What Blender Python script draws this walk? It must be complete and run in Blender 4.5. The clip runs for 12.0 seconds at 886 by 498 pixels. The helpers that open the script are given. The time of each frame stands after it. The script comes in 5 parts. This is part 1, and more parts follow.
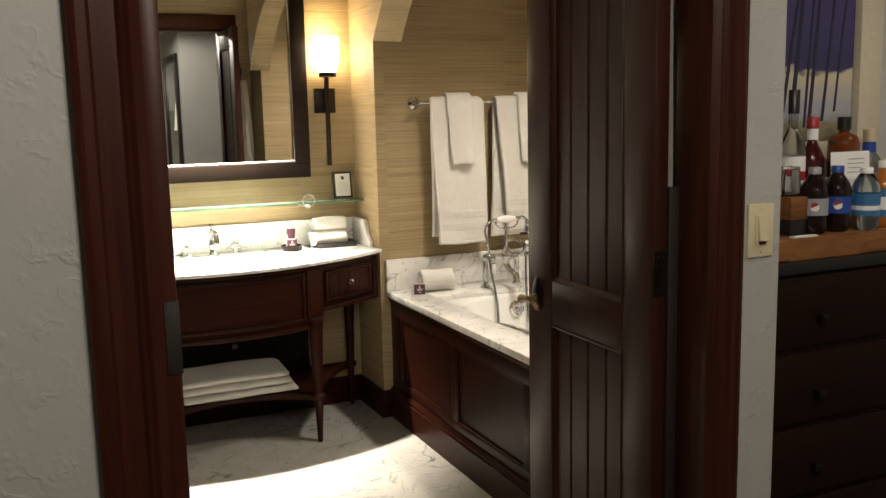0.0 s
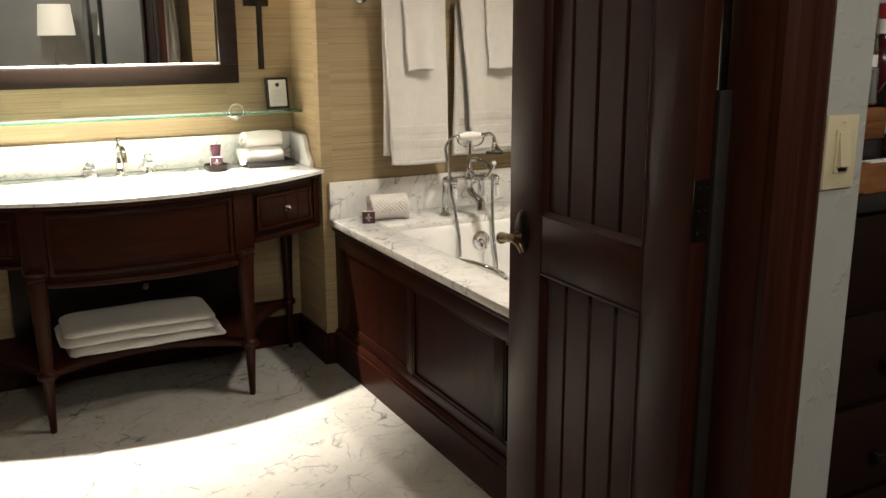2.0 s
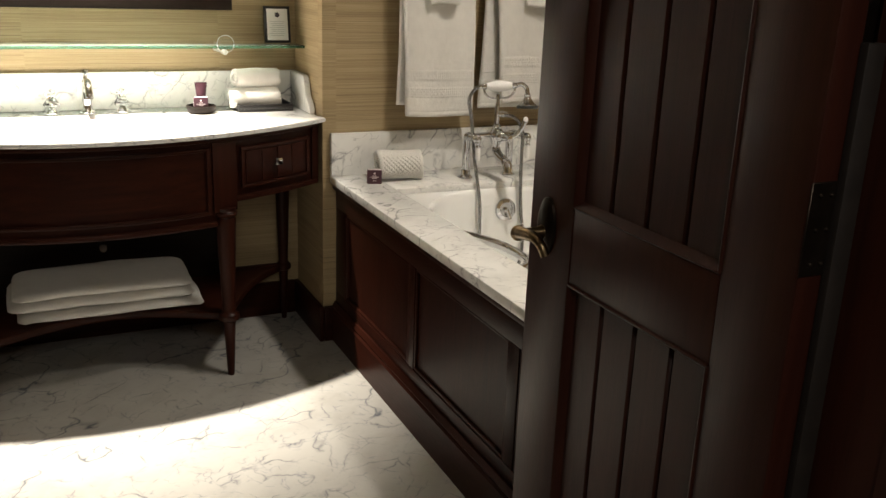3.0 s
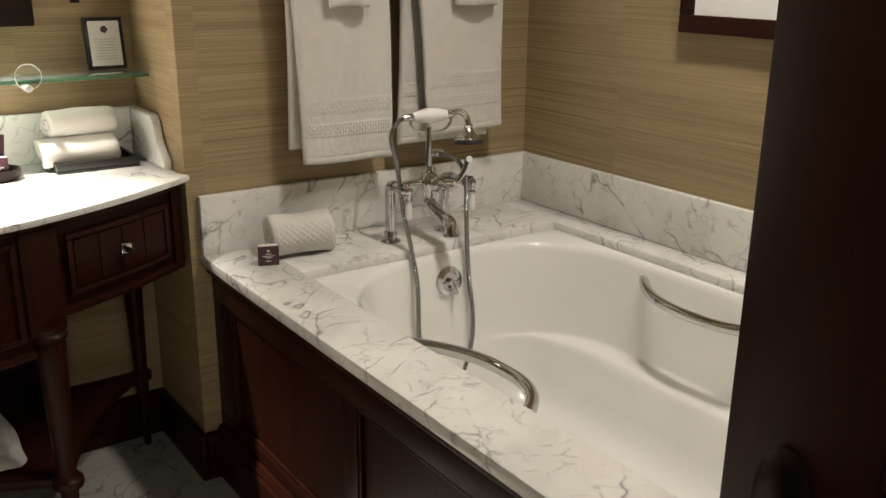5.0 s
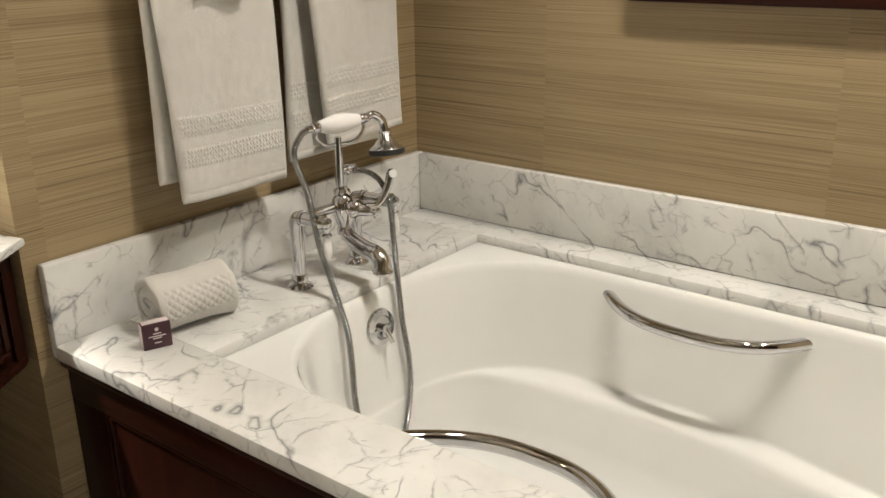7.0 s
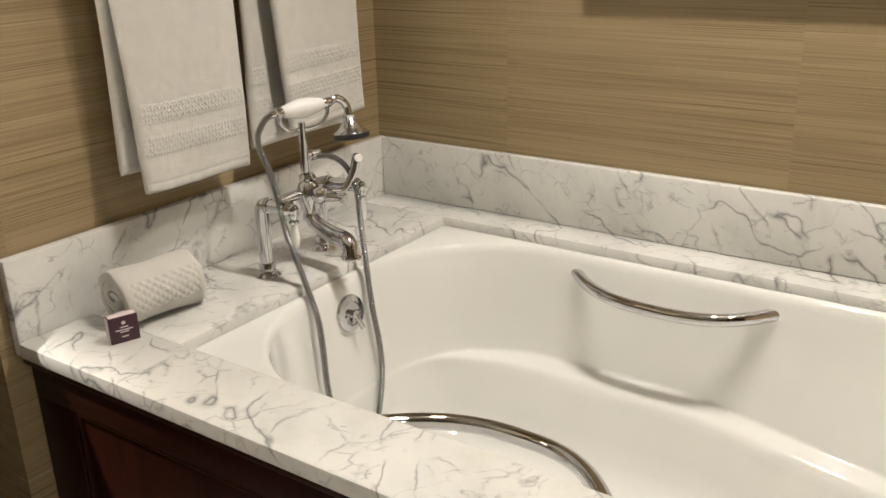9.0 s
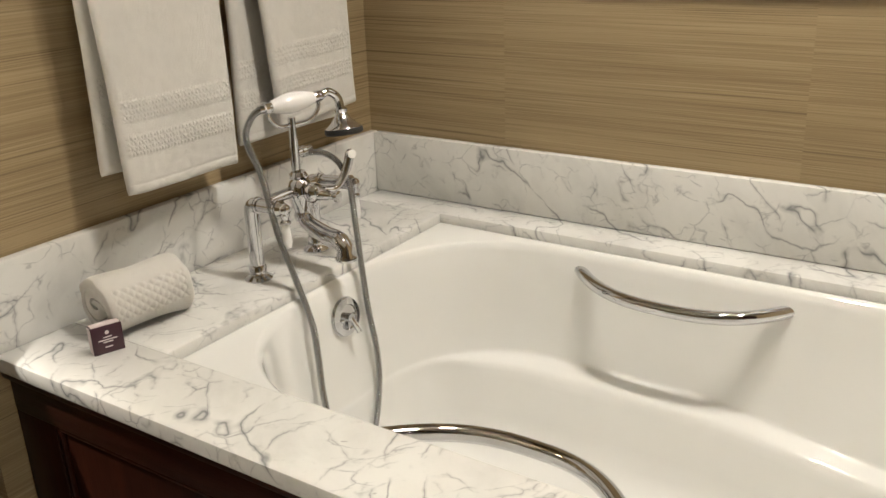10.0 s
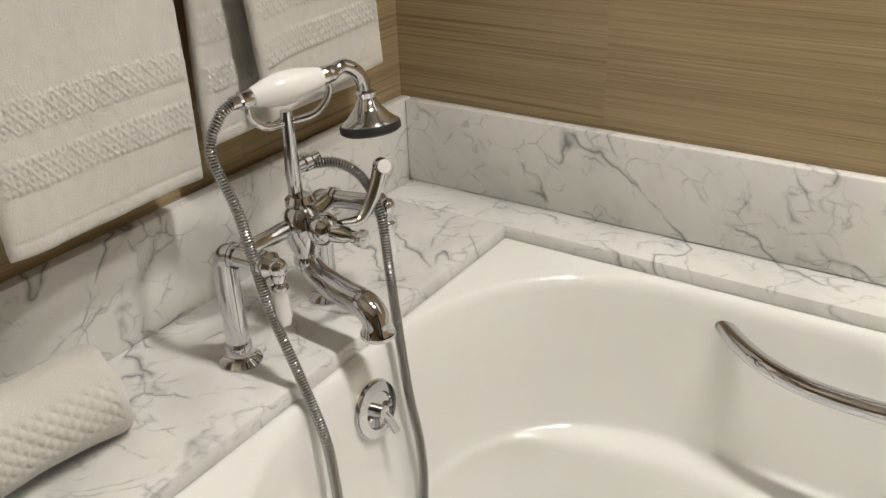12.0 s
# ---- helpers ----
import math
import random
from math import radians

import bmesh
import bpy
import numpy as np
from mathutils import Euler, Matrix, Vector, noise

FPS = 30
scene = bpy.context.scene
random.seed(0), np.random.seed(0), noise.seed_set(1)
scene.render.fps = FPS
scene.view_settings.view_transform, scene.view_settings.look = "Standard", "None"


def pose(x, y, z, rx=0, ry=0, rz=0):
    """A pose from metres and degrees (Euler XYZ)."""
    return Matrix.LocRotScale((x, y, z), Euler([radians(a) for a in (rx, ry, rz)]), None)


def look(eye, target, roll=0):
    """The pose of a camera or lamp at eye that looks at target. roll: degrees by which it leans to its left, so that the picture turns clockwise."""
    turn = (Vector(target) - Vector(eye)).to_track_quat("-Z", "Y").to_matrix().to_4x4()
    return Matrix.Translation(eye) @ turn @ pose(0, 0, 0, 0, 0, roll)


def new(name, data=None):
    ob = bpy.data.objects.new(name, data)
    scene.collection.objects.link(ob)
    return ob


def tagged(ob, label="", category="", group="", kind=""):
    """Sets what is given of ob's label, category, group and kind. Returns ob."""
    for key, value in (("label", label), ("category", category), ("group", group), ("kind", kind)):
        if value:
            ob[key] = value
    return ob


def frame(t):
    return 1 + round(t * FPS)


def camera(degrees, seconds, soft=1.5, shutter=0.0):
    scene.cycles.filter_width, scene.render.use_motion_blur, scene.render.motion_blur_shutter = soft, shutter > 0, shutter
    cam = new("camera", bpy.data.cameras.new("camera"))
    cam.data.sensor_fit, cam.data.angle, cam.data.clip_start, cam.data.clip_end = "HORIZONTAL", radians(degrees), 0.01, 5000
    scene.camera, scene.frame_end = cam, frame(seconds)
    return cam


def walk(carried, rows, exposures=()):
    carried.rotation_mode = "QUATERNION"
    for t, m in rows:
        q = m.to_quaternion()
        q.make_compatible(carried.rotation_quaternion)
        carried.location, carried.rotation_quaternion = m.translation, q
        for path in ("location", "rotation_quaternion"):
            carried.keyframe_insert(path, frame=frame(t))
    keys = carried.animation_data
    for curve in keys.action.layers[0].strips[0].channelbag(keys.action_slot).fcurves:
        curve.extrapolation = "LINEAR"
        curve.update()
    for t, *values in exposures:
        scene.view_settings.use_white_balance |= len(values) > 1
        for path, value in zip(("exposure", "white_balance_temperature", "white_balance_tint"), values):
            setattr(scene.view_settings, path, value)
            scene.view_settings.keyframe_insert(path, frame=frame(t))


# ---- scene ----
cam = camera(52.4, 12.0)
METRES, EYE, TILT, LEAN, TURN = 3.6, 1.46, 0.0, 0.0, -24.4
ROWS = [
    (0.0, 0.0, 0.0, 0.0, -0.19, -8.51, 1.26),
    (0.5, -0.0003, 0.0123, -0.0028, -0.7, -10.46, 0.15),
    (1.0, -0.0103, 0.0553, -0.0107, -0.99, -12.79, -0.41),
    (1.5, -0.0224, 0.1065, -0.0135, -4.43, -12.72, 0.14),
    (2.0, -0.0055, 0.1673, -0.0219, -3.36, -13.7, 0.27),
    (2.5, 0.019, 0.2399, -0.0232, -0.54, -14.97, -0.96),
    (4.5, -0.0024, 0.5115, -0.0357, -3.51, -19.55, -1.69),
    (5.0, -0.0264, 0.5671, -0.0368, -10.86, -17.67, -0.56),
    (5.5, -0.0516, 0.6189, -0.0364, -15.65, -19.48, -0.47),
    (6.0, -0.0559, 0.6671, -0.0403, -17.7, -18.14, 0.76),
    (6.5, -0.0666, 0.7026, -0.0396, -22.42, -19.47, 0.79),
    (7.0, -0.0915, 0.7296, -0.0406, -27.77, -19.51, 0.82),
    (9.0, -0.0973, 0.7348, -0.0437, -31.04, -20.37, 1.5),
    (9.5, -0.1022, 0.7412, -0.0454, -31.85, -20.42, 1.42),
    (10.0, -0.0919, 0.7569, -0.0485, -32.15, -20.8, 2.0),
    (10.5, -0.0595, 0.7926, -0.0485, -30.71, -20.23, 2.99),
    (11.0, -0.0313, 0.8293, -0.0478, -28.84, -21.69, 2.67),
    (11.5, -0.0202, 0.8755, -0.0521, -30.57, -23.2, 2.57),
    (12.0, -0.0165, 0.9308, -0.0578, -32.11, -27.26, 2.18),
]
PATH = [(t, pose(0, 0, EYE, TILT, LEAN, TURN) @ pose(METRES * x, METRES * y, METRES * z, 90 + pitch, roll, yaw)) for t, x, y, z, yaw, pitch, roll in ROWS]
PATH += [(2.7, look((0.467, 0.852, 1.360), (1.285, 2.592, 0.806), 1.8)), (4.3, look((0.759, 1.608, 1.315), (1.616, 3.289, 0.653), 1.4))]
walk(cam, sorted(PATH, key=lambda row: row[0]),
     exposures=[(0.0, 0.31, 6680, 10), (1.5, 0.25, 6550, 10), (2.7, -0.10, 6400, 10), (4.5, -0.48, 6400, 10), (5.5, -0.22, 6420, 10), (6.5, 0.02, 6270, 10), (9.5, 0.05, 6300, 10), (10.5, 0.05, 6300, 10), (11.3, -0.04, 6150, 10), (12.0, 0.0, 6000, 10)])

# ---- light ----
world = bpy.data.worlds.new("world")
world.use_nodes = True
world.node_tree.nodes["Background"].inputs[0].default_value = (0.5, 0.6, 0.8, 1)
world.node_tree.nodes["Background"].inputs[1].default_value = 0.01
scene.world = world
WARM = (1.0, 0.91, 0.78)


def downlight_or_fill(x, y, z, watts, degrees, blend=0.6, size=0.035, colour=WARM):
    data = bpy.data.lights.new("downlight_or_fill", "SPOT")
    data.energy, data.color, data.spot_size, data.spot_blend, data.shadow_soft_size = watts, colour, radians(degrees), blend, size
    ob = new("downlight_or_fill", data)
    ob.location = (x, y, z)
    return ob


downlight_or_fill(0.62, 4.05, 2.42, 1640, 60, 1.0)           # over the basin
downlight_or_fill(2.06, 3.06, 2.42, 67, 116, 0.95, 0.05)           # over the bath
downlight_or_fill(2.03, 2.66, 2.42, 61, 120, 0.90, 0.05)           # over the bath
downlight_or_fill(0.35, 0.10, 2.42, 33, 176, 0.2)           # added fill for the bedroom side by the door, no known lamp
downlight_or_fill(0.75, -0.60, 2.42, 50, 176, 0.2)          # added bedroom fill, no known lamp
downlight_or_fill(2.40, 1.00, 2.42, 20, 130)            # added fill for the drinks niche, source unseen


# ---- materials ----
def nodes_of(name):
    m = bpy.data.materials.new(name)
    m.use_nodes = True
    nt = m.node_tree
    return m, nt, nt.nodes["Principled BSDF"]


def node(nt, kind, **values):
    n = nt.nodes.new(kind)
    for k, v in values.items():
        if k in n.inputs:
            n.inputs[k].default_value = v
    return n


def mapped(nt, scale=(1, 1, 1), rot=(0, 0, 0)):
    tc = nt.nodes.new("ShaderNodeTexCoord")
    mp = nt.nodes.new("ShaderNodeMapping")
    mp.inputs["Scale"].default_value = scale
    mp.inputs["Rotation"].default_value = rot
    nt.links.new(tc.outputs["Object"], mp.inputs["Vector"])
    return mp.outputs["Vector"]


def noise_tex(nt, vec, scale, detail=4, rough=0.55, distort=0.0):
    n = node(nt, "ShaderNodeTexNoise", Scale=scale, Detail=detail, Roughness=rough, Distortion=distort)
    nt.links.new(vec, n.inputs["Vector"])
    return n.outputs["Fac"]


def ramp(nt, fac, stops):
    r = nt.nodes.new("ShaderNodeValToRGB")
    e = r.color_ramp.elements
    while len(e) < len(stops):
        e.new(0.5)
    for el, (p, c) in zip(e, stops):
        el.position, el.color = p, (*c, 1)
    nt.links.new(fac, r.inputs["Fac"])
    return r.outputs["Color"]


def mix(nt, a, b, fac, blend="MIX"):
    n = nt.nodes.new("ShaderNodeMix")
    n.data_type, n.blend_type = "RGBA", blend
    for s, v in ((n.inputs[6], a), (n.inputs[7], b), (n.inputs[0], fac)):
        if hasattr(v, "links"):
            nt.links.new(v, s)
        else:
            s.default_value = v if not isinstance(v, tuple) else (*v, 1)
    return n.outputs[2]


def maths(nt, op, a, b=0.0):
    n = nt.nodes.new("ShaderNodeMath")
    n.operation = op
    for s, v in ((n.inputs[0], a), (n.inputs[1], b)):
        if hasattr(v, "links"):
            nt.links.new(v, s)
        else:
            s.default_value = v
    return n.outputs[0]


def bump(nt, bsdf, height, strength=0.3, distance=0.002):
    b = node(nt, "ShaderNodeBump", Strength=strength, Distance=distance)
    nt.links.new(height, b.inputs["Height"])
    nt.links.new(b.outputs["Normal"], bsdf.inputs["Normal"])


def plain(name, colour, rough=0.5, metal=0.0, grain=0.0, scale=60, **more):
    m, nt, b = nodes_of(name)
    b.inputs["Roughness"].default_value, b.inputs["Metallic"].default_value = rough, metal
    v = mapped(nt)
    f = noise_tex(nt, v, scale, 5)
    lo, hi = [c * (1 - grain) for c in colour], [min(1, c * (1 + grain)) for c in colour]
    nt.links.new(ramp(nt, f, [(0.3, lo), (0.7, hi)]), b.inputs["Base Color"])
    for k, val in more.items():
        b.inputs[k.replace("_", " ")].default_value = val
    return m


def wood(name, dark, light, rough=0.38, axis="z", coat=0.0, spec=0.13):
    m, nt, b = nodes_of(name)
    s = {"z": (22, 22, 1.3), "x": (1.3, 22, 22), "y": (22, 1.3, 22)}[axis]
    v = mapped(nt, s)
    f = noise_tex(nt, v, 2.2, 6, 0.6, 0.4)
    g = noise_tex(nt, mapped(nt, tuple(6 * q for q in s)), 3.0, 3)
    w = noise_tex(nt, mapped(nt), 2.3, 3)
    info = nt.nodes.new("ShaderNodeObjectInfo")
    c = ramp(nt, f, [(0.28, dark), (0.72, light)])
    c = mix(nt, c, tuple(q * 0.45 for q in dark), maths(nt, "MULTIPLY", ramp(nt, g, [(0.55, (0, 0, 0)), (0.75, (1, 1, 1))]), 0.5))
    c = mix(nt, c, tuple(q * 1.5 for q in light), maths(nt, "MULTIPLY", maths(nt, "ADD", maths(nt, "MULTIPLY", info.outputs["Random"], 0.35), maths(nt, "MULTIPLY", w, 0.3)), 0.6))
    nt.links.new(c, b.inputs["Base Color"])
    nt.links.new(maths(nt, "ADD", maths(nt, "MULTIPLY", g, 0.18), rough - 0.08), b.inputs["Roughness"])
    b.inputs["Coat Weight"].default_value, b.inputs["Coat Roughness"].default_value = coat, 0.2
    b.inputs["Specular IOR Level"].default_value = spec
    bump(nt, b, g, 0.12, 0.001)
    return m


def marble(name, base=(0.78, 0.77, 0.75), rough=0.14, size=1.0, vein=0.8, long=0.34):
    """Carrara: dark crisp veins that wander slantwise and break off, finer squiggles between them, and grey clouds."""
    m, nt, b = nodes_of(name)
    v = mapped(nt, (size, size, size))

    def turned(vec, scale, rot, move=(0, 0, 0)):
        mp = nt.nodes.new("ShaderNodeMapping")
        mp.inputs["Scale"].default_value, mp.inputs["Rotation"].default_value, mp.inputs["Location"].default_value = scale, rot, move
        nt.links.new(vec, mp.inputs["Vector"])
        return mp.outputs[0]

    def shifted(vec, by, amount):
        n = node(nt, "ShaderNodeTexNoise", Scale=by, Detail=4, Roughness=0.55)
        nt.links.new(vec, n.inputs["Vector"])
        a = nt.nodes.new("ShaderNodeVectorMath")
        a.operation = "MULTIPLY_ADD"
        nt.links.new(n.outputs["Color"], a.inputs[0])
        a.inputs[1].default_value = (amount, amount, amount)
        nt.links.new(vec, a.inputs[2])
        return a.outputs[0]
    # the grain runs along the body diagonal, so that it shows slantwise on every face
    diagonal = turned(turned(shifted(v, 2.4, 0.18), (1, 1, 1), (0, 0, radians(-45))), (1, 1, 1), (0, radians(35.3), 0))
    w = turned(diagonal, (long, 1.0, 1.0), (0, 0, 0))
    w2 = turned(diagonal, (1.0, long * 1.5, 1.0), (0.3, 0.5, 0), (3.1, 7.7, 1.9))

    def wander(vec, scale, width, soft=3.5):
        """Lines along which a noise passes its middle value."""
        off = maths(nt, "ABSOLUTE", maths(nt, "SUBTRACT", noise_tex(nt, vec, scale, 3.5, 0.50), 0.5))
        return ramp(nt, off, [(0.0, (1, 1, 1)), (width, (0.45, 0.45, 0.45)), (width * soft, (0, 0, 0))])

    def gate(vec, scale, low, high):
        return ramp(nt, noise_tex(nt, vec, scale, 4), [(low, (0, 0, 0)), (high, (1, 1, 1))])
    def crack(vec, scale, width):
        cell = nt.nodes.new("ShaderNodeTexVoronoi")
        cell.feature = "DISTANCE_TO_EDGE"
        cell.inputs["Scale"].default_value = scale
        nt.links.new(shifted(vec, 7.0, 0.07), cell.inputs["Vector"])
        return ramp(nt, cell.outputs["Distance"], [(0.0, (1, 1, 1)), (width, (0.35, 0.35, 0.35)), (width * 4, (0, 0, 0))])
    c = ramp(nt, noise_tex(nt, w, 2.6, 6, 0.6), [(0.30, tuple(q * 0.80 for q in base)), (0.50, tuple(q * 0.95 for q in base)), (0.62, base)])
    one = mix(nt, (0, 0, 0), wander(w, 1.45, 0.0032), gate(v, 3.4, 0.45, 0.56))
    two = mix(nt, (0, 0, 0), wander(w2, 4.6, 0.0050), gate(v, 5.5, 0.50, 0.62))
    three = mix(nt, (0, 0, 0), crack(w, 3.6, 0.009), gate(v, 4.6, 0.47, 0.60))
    four = mix(nt, (0, 0, 0), crack(w2, 7.0, 0.012), gate(v, 7.5, 0.49, 0.62))
    fleck = mix(nt, (0, 0, 0), gate(w2, 26.0, 0.68, 0.74), gate(v, 4.0, 0.50, 0.60))
    c = mix(nt, c, (0.10, 0.105, 0.12), maths(nt, "MULTIPLY", one, vein))
    c = mix(nt, c, (0.16, 0.165, 0.185), maths(nt, "MULTIPLY", two, vein * 0.60))
    c = mix(nt, c, (0.11, 0.115, 0.135), maths(nt, "MULTIPLY", three, vein * 0.90))
    c = mix(nt, c, (0.16, 0.165, 0.19), maths(nt, "MULTIPLY", four, vein * 0.80))
    c = mix(nt, c, (0.12, 0.12, 0.13), maths(nt, "MULTIPLY", fleck, vein * 0.6))
    nt.links.new(c, b.inputs["Base Color"])
    b.inputs["Roughness"].default_value = rough
    return m


def wallpaper(name):
    """Grasscloth: fine level streaks, laid in lengths whose streaks do not meet at the seams."""
    m, nt, b = nodes_of(name)
    tc = nt.nodes.new("ShaderNodeTexCoord")
    sep = nt.nodes.new("ShaderNodeSeparateXYZ")
    nt.links.new(tc.outputs["Object"], sep.inputs[0])
    run = maths(nt, "ADD", sep.outputs[0], sep.outputs[1])
    length = maths(nt, "FLOOR", maths(nt, "DIVIDE", maths(nt, "ADD", run, 4.9 - 0.225), 0.637))
    comb = nt.nodes.new("ShaderNodeCombineXYZ")
    nt.links.new(maths(nt, "MULTIPLY", run, 0.7), comb.inputs[0])
    nt.links.new(maths(nt, "MULTIPLY", length, 7.31), comb.inputs[1])
    nt.links.new(maths(nt, "MULTIPLY", sep.outputs[2], 34.0), comb.inputs[2])
    broad = noise_tex(nt, comb.outputs[0], 1.1, 3, 0.6)
    comb2 = nt.nodes.new("ShaderNodeCombineXYZ")
    nt.links.new(maths(nt, "MULTIPLY", run, 1.5), comb2.inputs[0])
    nt.links.new(maths(nt, "MULTIPLY", length, 3.17), comb2.inputs[1])
    nt.links.new(maths(nt, "MULTIPLY", sep.outputs[2], 290.0), comb2.inputs[2])
    fine = noise_tex(nt, comb2.outputs[0], 1.6, 4, 0.7)
    c = ramp(nt, broad, [(0.25, (0.240, 0.170, 0.084)), (0.5, (0.295, 0.216, 0.111)), (0.75, (0.345, 0.258, 0.138))])
    c = mix(nt, c, (0.48, 0.38, 0.23), maths(nt, "MULTIPLY", ramp(nt, fine, [(0.48, (0, 0, 0)), (0.68, (1, 1, 1))]), 0.50))
    c = mix(nt, c, (0.13, 0.09, 0.045), maths(nt, "MULTIPLY", ramp(nt, fine, [(0.30, (1, 1, 1)), (0.46, (0, 0, 0))]), 0.50))
    comb3 = nt.nodes.new("ShaderNodeCombineXYZ")
    nt.links.new(maths(nt, "MULTIPLY", run, 0.9), comb3.inputs[0])
    nt.links.new(maths(nt, "MULTIPLY", length, 5.53), comb3.inputs[1])
    nt.links.new(maths(nt, "MULTIPLY", sep.outputs[2], 175.0), comb3.inputs[2])
    thread = noise_tex(nt, comb3.outputs[0], 1.3, 2, 0.5)
    c = mix(nt, c, (0.105, 0.068, 0.032), maths(nt, "MULTIPLY", ramp(nt, thread, [(0.62, (0, 0, 0)), (0.72, (1, 1, 1))]), 0.60))
    c = mix(nt, c, (0.50, 0.40, 0.25), maths(nt, "MULTIPLY", ramp(nt, thread, [(0.27, (1, 1, 1)), (0.36, (0, 0, 0))]), 0.45))
    nt.links.new(c, b.inputs["Base Color"])
    b.inputs["Roughness"].default_value = 0.62
    bump(nt, b, fine, 0.25, 0.001)
    return m


def plaster(name, colour):
    m, nt, b = nodes_of(name)
    v = mapped(nt)
    n = noise_tex(nt, v, 17, 3, 0.5, 0.15)
    ridge = mix(nt, (0, 0, 0), ramp(nt, n, [(0.44, (0, 0, 0)), (0.5, (1, 1, 1)), (0.53, (0.55, 0.55, 0.55))]), ramp(nt, noise_tex(nt, v, 10, 3), [(0.46, (0, 0, 0)), (0.60, (1, 1, 1))]))
    f = noise_tex(nt, v, 90, 3)
    nt.links.new(ramp(nt, noise_tex(nt, v, 4, 4), [(0.3, tuple(q * 0.9 for q in colour)), (0.7, colour)]), b.inputs["Base Color"])
    b.inputs["Roughness"].default_value = 0.6
    bump(nt, b, maths(nt, "ADD", maths(nt, "MULTIPLY", ridge, 1.0), maths(nt, "MULTIPLY", f, 0.25)), 0.45, 0.004)
    return m


def towelling(name, colour=(0.80, 0.79, 0.77)):
    m, nt, b = nodes_of(name)
    v = mapped(nt)
    f = noise_tex(nt, v, 420, 3, 0.7)
    g = noise_tex(nt, v, 30, 4)
    nt.links.new(ramp(nt, g, [(0.3, tuple(q * 0.93 for q in colour)), (0.7, colour)]), b.inputs["Base Color"])
    b.inputs["Roughness"].default_value = 0.95
    b.inputs["Sheen Weight"].default_value = 0.25
    bump(nt, b, maths(nt, "ADD", f, maths(nt, "MULTIPLY", g, 0.6)), 0.55, 0.003)
    return m


def glass(name, colour=(1, 1, 1), rough=0.0, ior=1.45):
    m, nt, b = nodes_of(name)
    b.inputs["Base Color"].default_value = (*colour, 1)
    b.inputs["Roughness"].default_value, b.inputs["IOR"].default_value = rough, ior
    b.inputs["Transmission Weight"].default_value = 1.0
    return m


def glow(name, colour, strength):
    m, nt, b = nodes_of(name)
    b.inputs["Base Color"].default_value = (0.8, 0.75, 0.65, 1)
    b.inputs["Emission Color"].default_value = (*colour, 1)
    b.inputs["Emission Strength"].default_value = strength
    return m


M_WOOD = wood("mahogany upright", (0.0078, 0.0020, 0.0013), (0.031, 0.0079, 0.0039), rough=0.38, spec=0.13)
M_WOODX = wood("mahogany level", (0.0078, 0.0020, 0.0013), (0.031, 0.0079, 0.0039), rough=0.38, spec=0.13, axis="x")
M_WOODY = wood("mahogany lengthwise", (0.0078, 0.0020, 0.0013), (0.031, 0.0079, 0.0039), rough=0.38, spec=0.13, axis="y")
M_DOOR = wood("stained door wood", (0.017, 0.0045, 0.0028), (0.038, 0.0102, 0.0060), rough=0.38, spec=0.20)
M_CASING = wood("red stained casing", (0.022, 0.0056, 0.0034), (0.053, 0.0138, 0.0072), rough=0.36, spec=0.18)
M_MARBLE = marble("white marble with grey veins", (0.77, 0.765, 0.735), size=2.7, vein=0.76)
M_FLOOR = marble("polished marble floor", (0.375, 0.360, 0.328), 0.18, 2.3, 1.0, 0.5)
M_PAPER = wallpaper("beige grasscloth")
M_PLASTER = plaster("grey trowelled plaster", (0.42, 0.42, 0.40))
M_CEIL = plaster("beige ceiling plaster", (0.42, 0.38, 0.31))
M_CARPET = plain("brown carpet", (0.10, 0.08, 0.06), 0.95, 0, 0.4, 200)
M_CHROME = plain("polished chrome", (0.64, 0.64, 0.655), 0.04, 1.0, 0.02)
M_STEEL = plain("chrome hose", (0.40, 0.40, 0.40), 0.14, 1.0, 0.05)
M_DARKGAP = plain("black rubber", (0.02, 0.02, 0.02), 0.5)
M_ENAMEL = plain("white tub enamel", (0.84, 0.84, 0.815), 0.12, 0, 0.01, 8, Coat_Weight=1.0, Coat_Roughness=0.03)
M_PORCELAIN = plain("white porcelain", (0.82, 0.81, 0.79), 0.15, 0, 0.01, 8)
M_TOWEL = towelling("white cotton towelling", (0.67, 0.65, 0.605))
M_MIRROR = plain("silvered mirror", (0.88, 0.89, 0.88), 0.0, 1.0)
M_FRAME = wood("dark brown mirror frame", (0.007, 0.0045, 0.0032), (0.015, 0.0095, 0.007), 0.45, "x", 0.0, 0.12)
M_BRONZE = plain("dark bronze", (0.035, 0.026, 0.020), 0.38, 0.85, 0.3, 40)
M_BRASS = plain("worn antique brass", (0.22, 0.16, 0.09), 0.3, 1.0, 0.35, 60)
M_OXIDE_AND_GAP = plain("oxidised dark bronze and gap shade", (0.014, 0.010, 0.008), 0.6, 0, 0.3, 40)
M_BLACK = plain("black lacquer", (0.012, 0.011, 0.011), 0.35, 0, 0.2)
M_GLASS = glass("clear glass")
M_CLEAR = glass("thin clear glass", ior=1.18)
M_GREEN = glass("greenish shelf glass", (0.82, 0.96, 0.88))
M_GREEN.node_tree.nodes["Principled BSDF"].inputs["Transmission Weight"].default_value = 0.94
M_EDGE = glass("green polished glass edge", (0.42, 0.78, 0.66), 0.12)
M_SILVER_SLIP = plain("pale silver slip", (0.72, 0.70, 0.66), 0.45, 0, 0.05)
M_SHADE = glow("lit frosted glass shade", (1.0, 0.80, 0.50), 23.0)
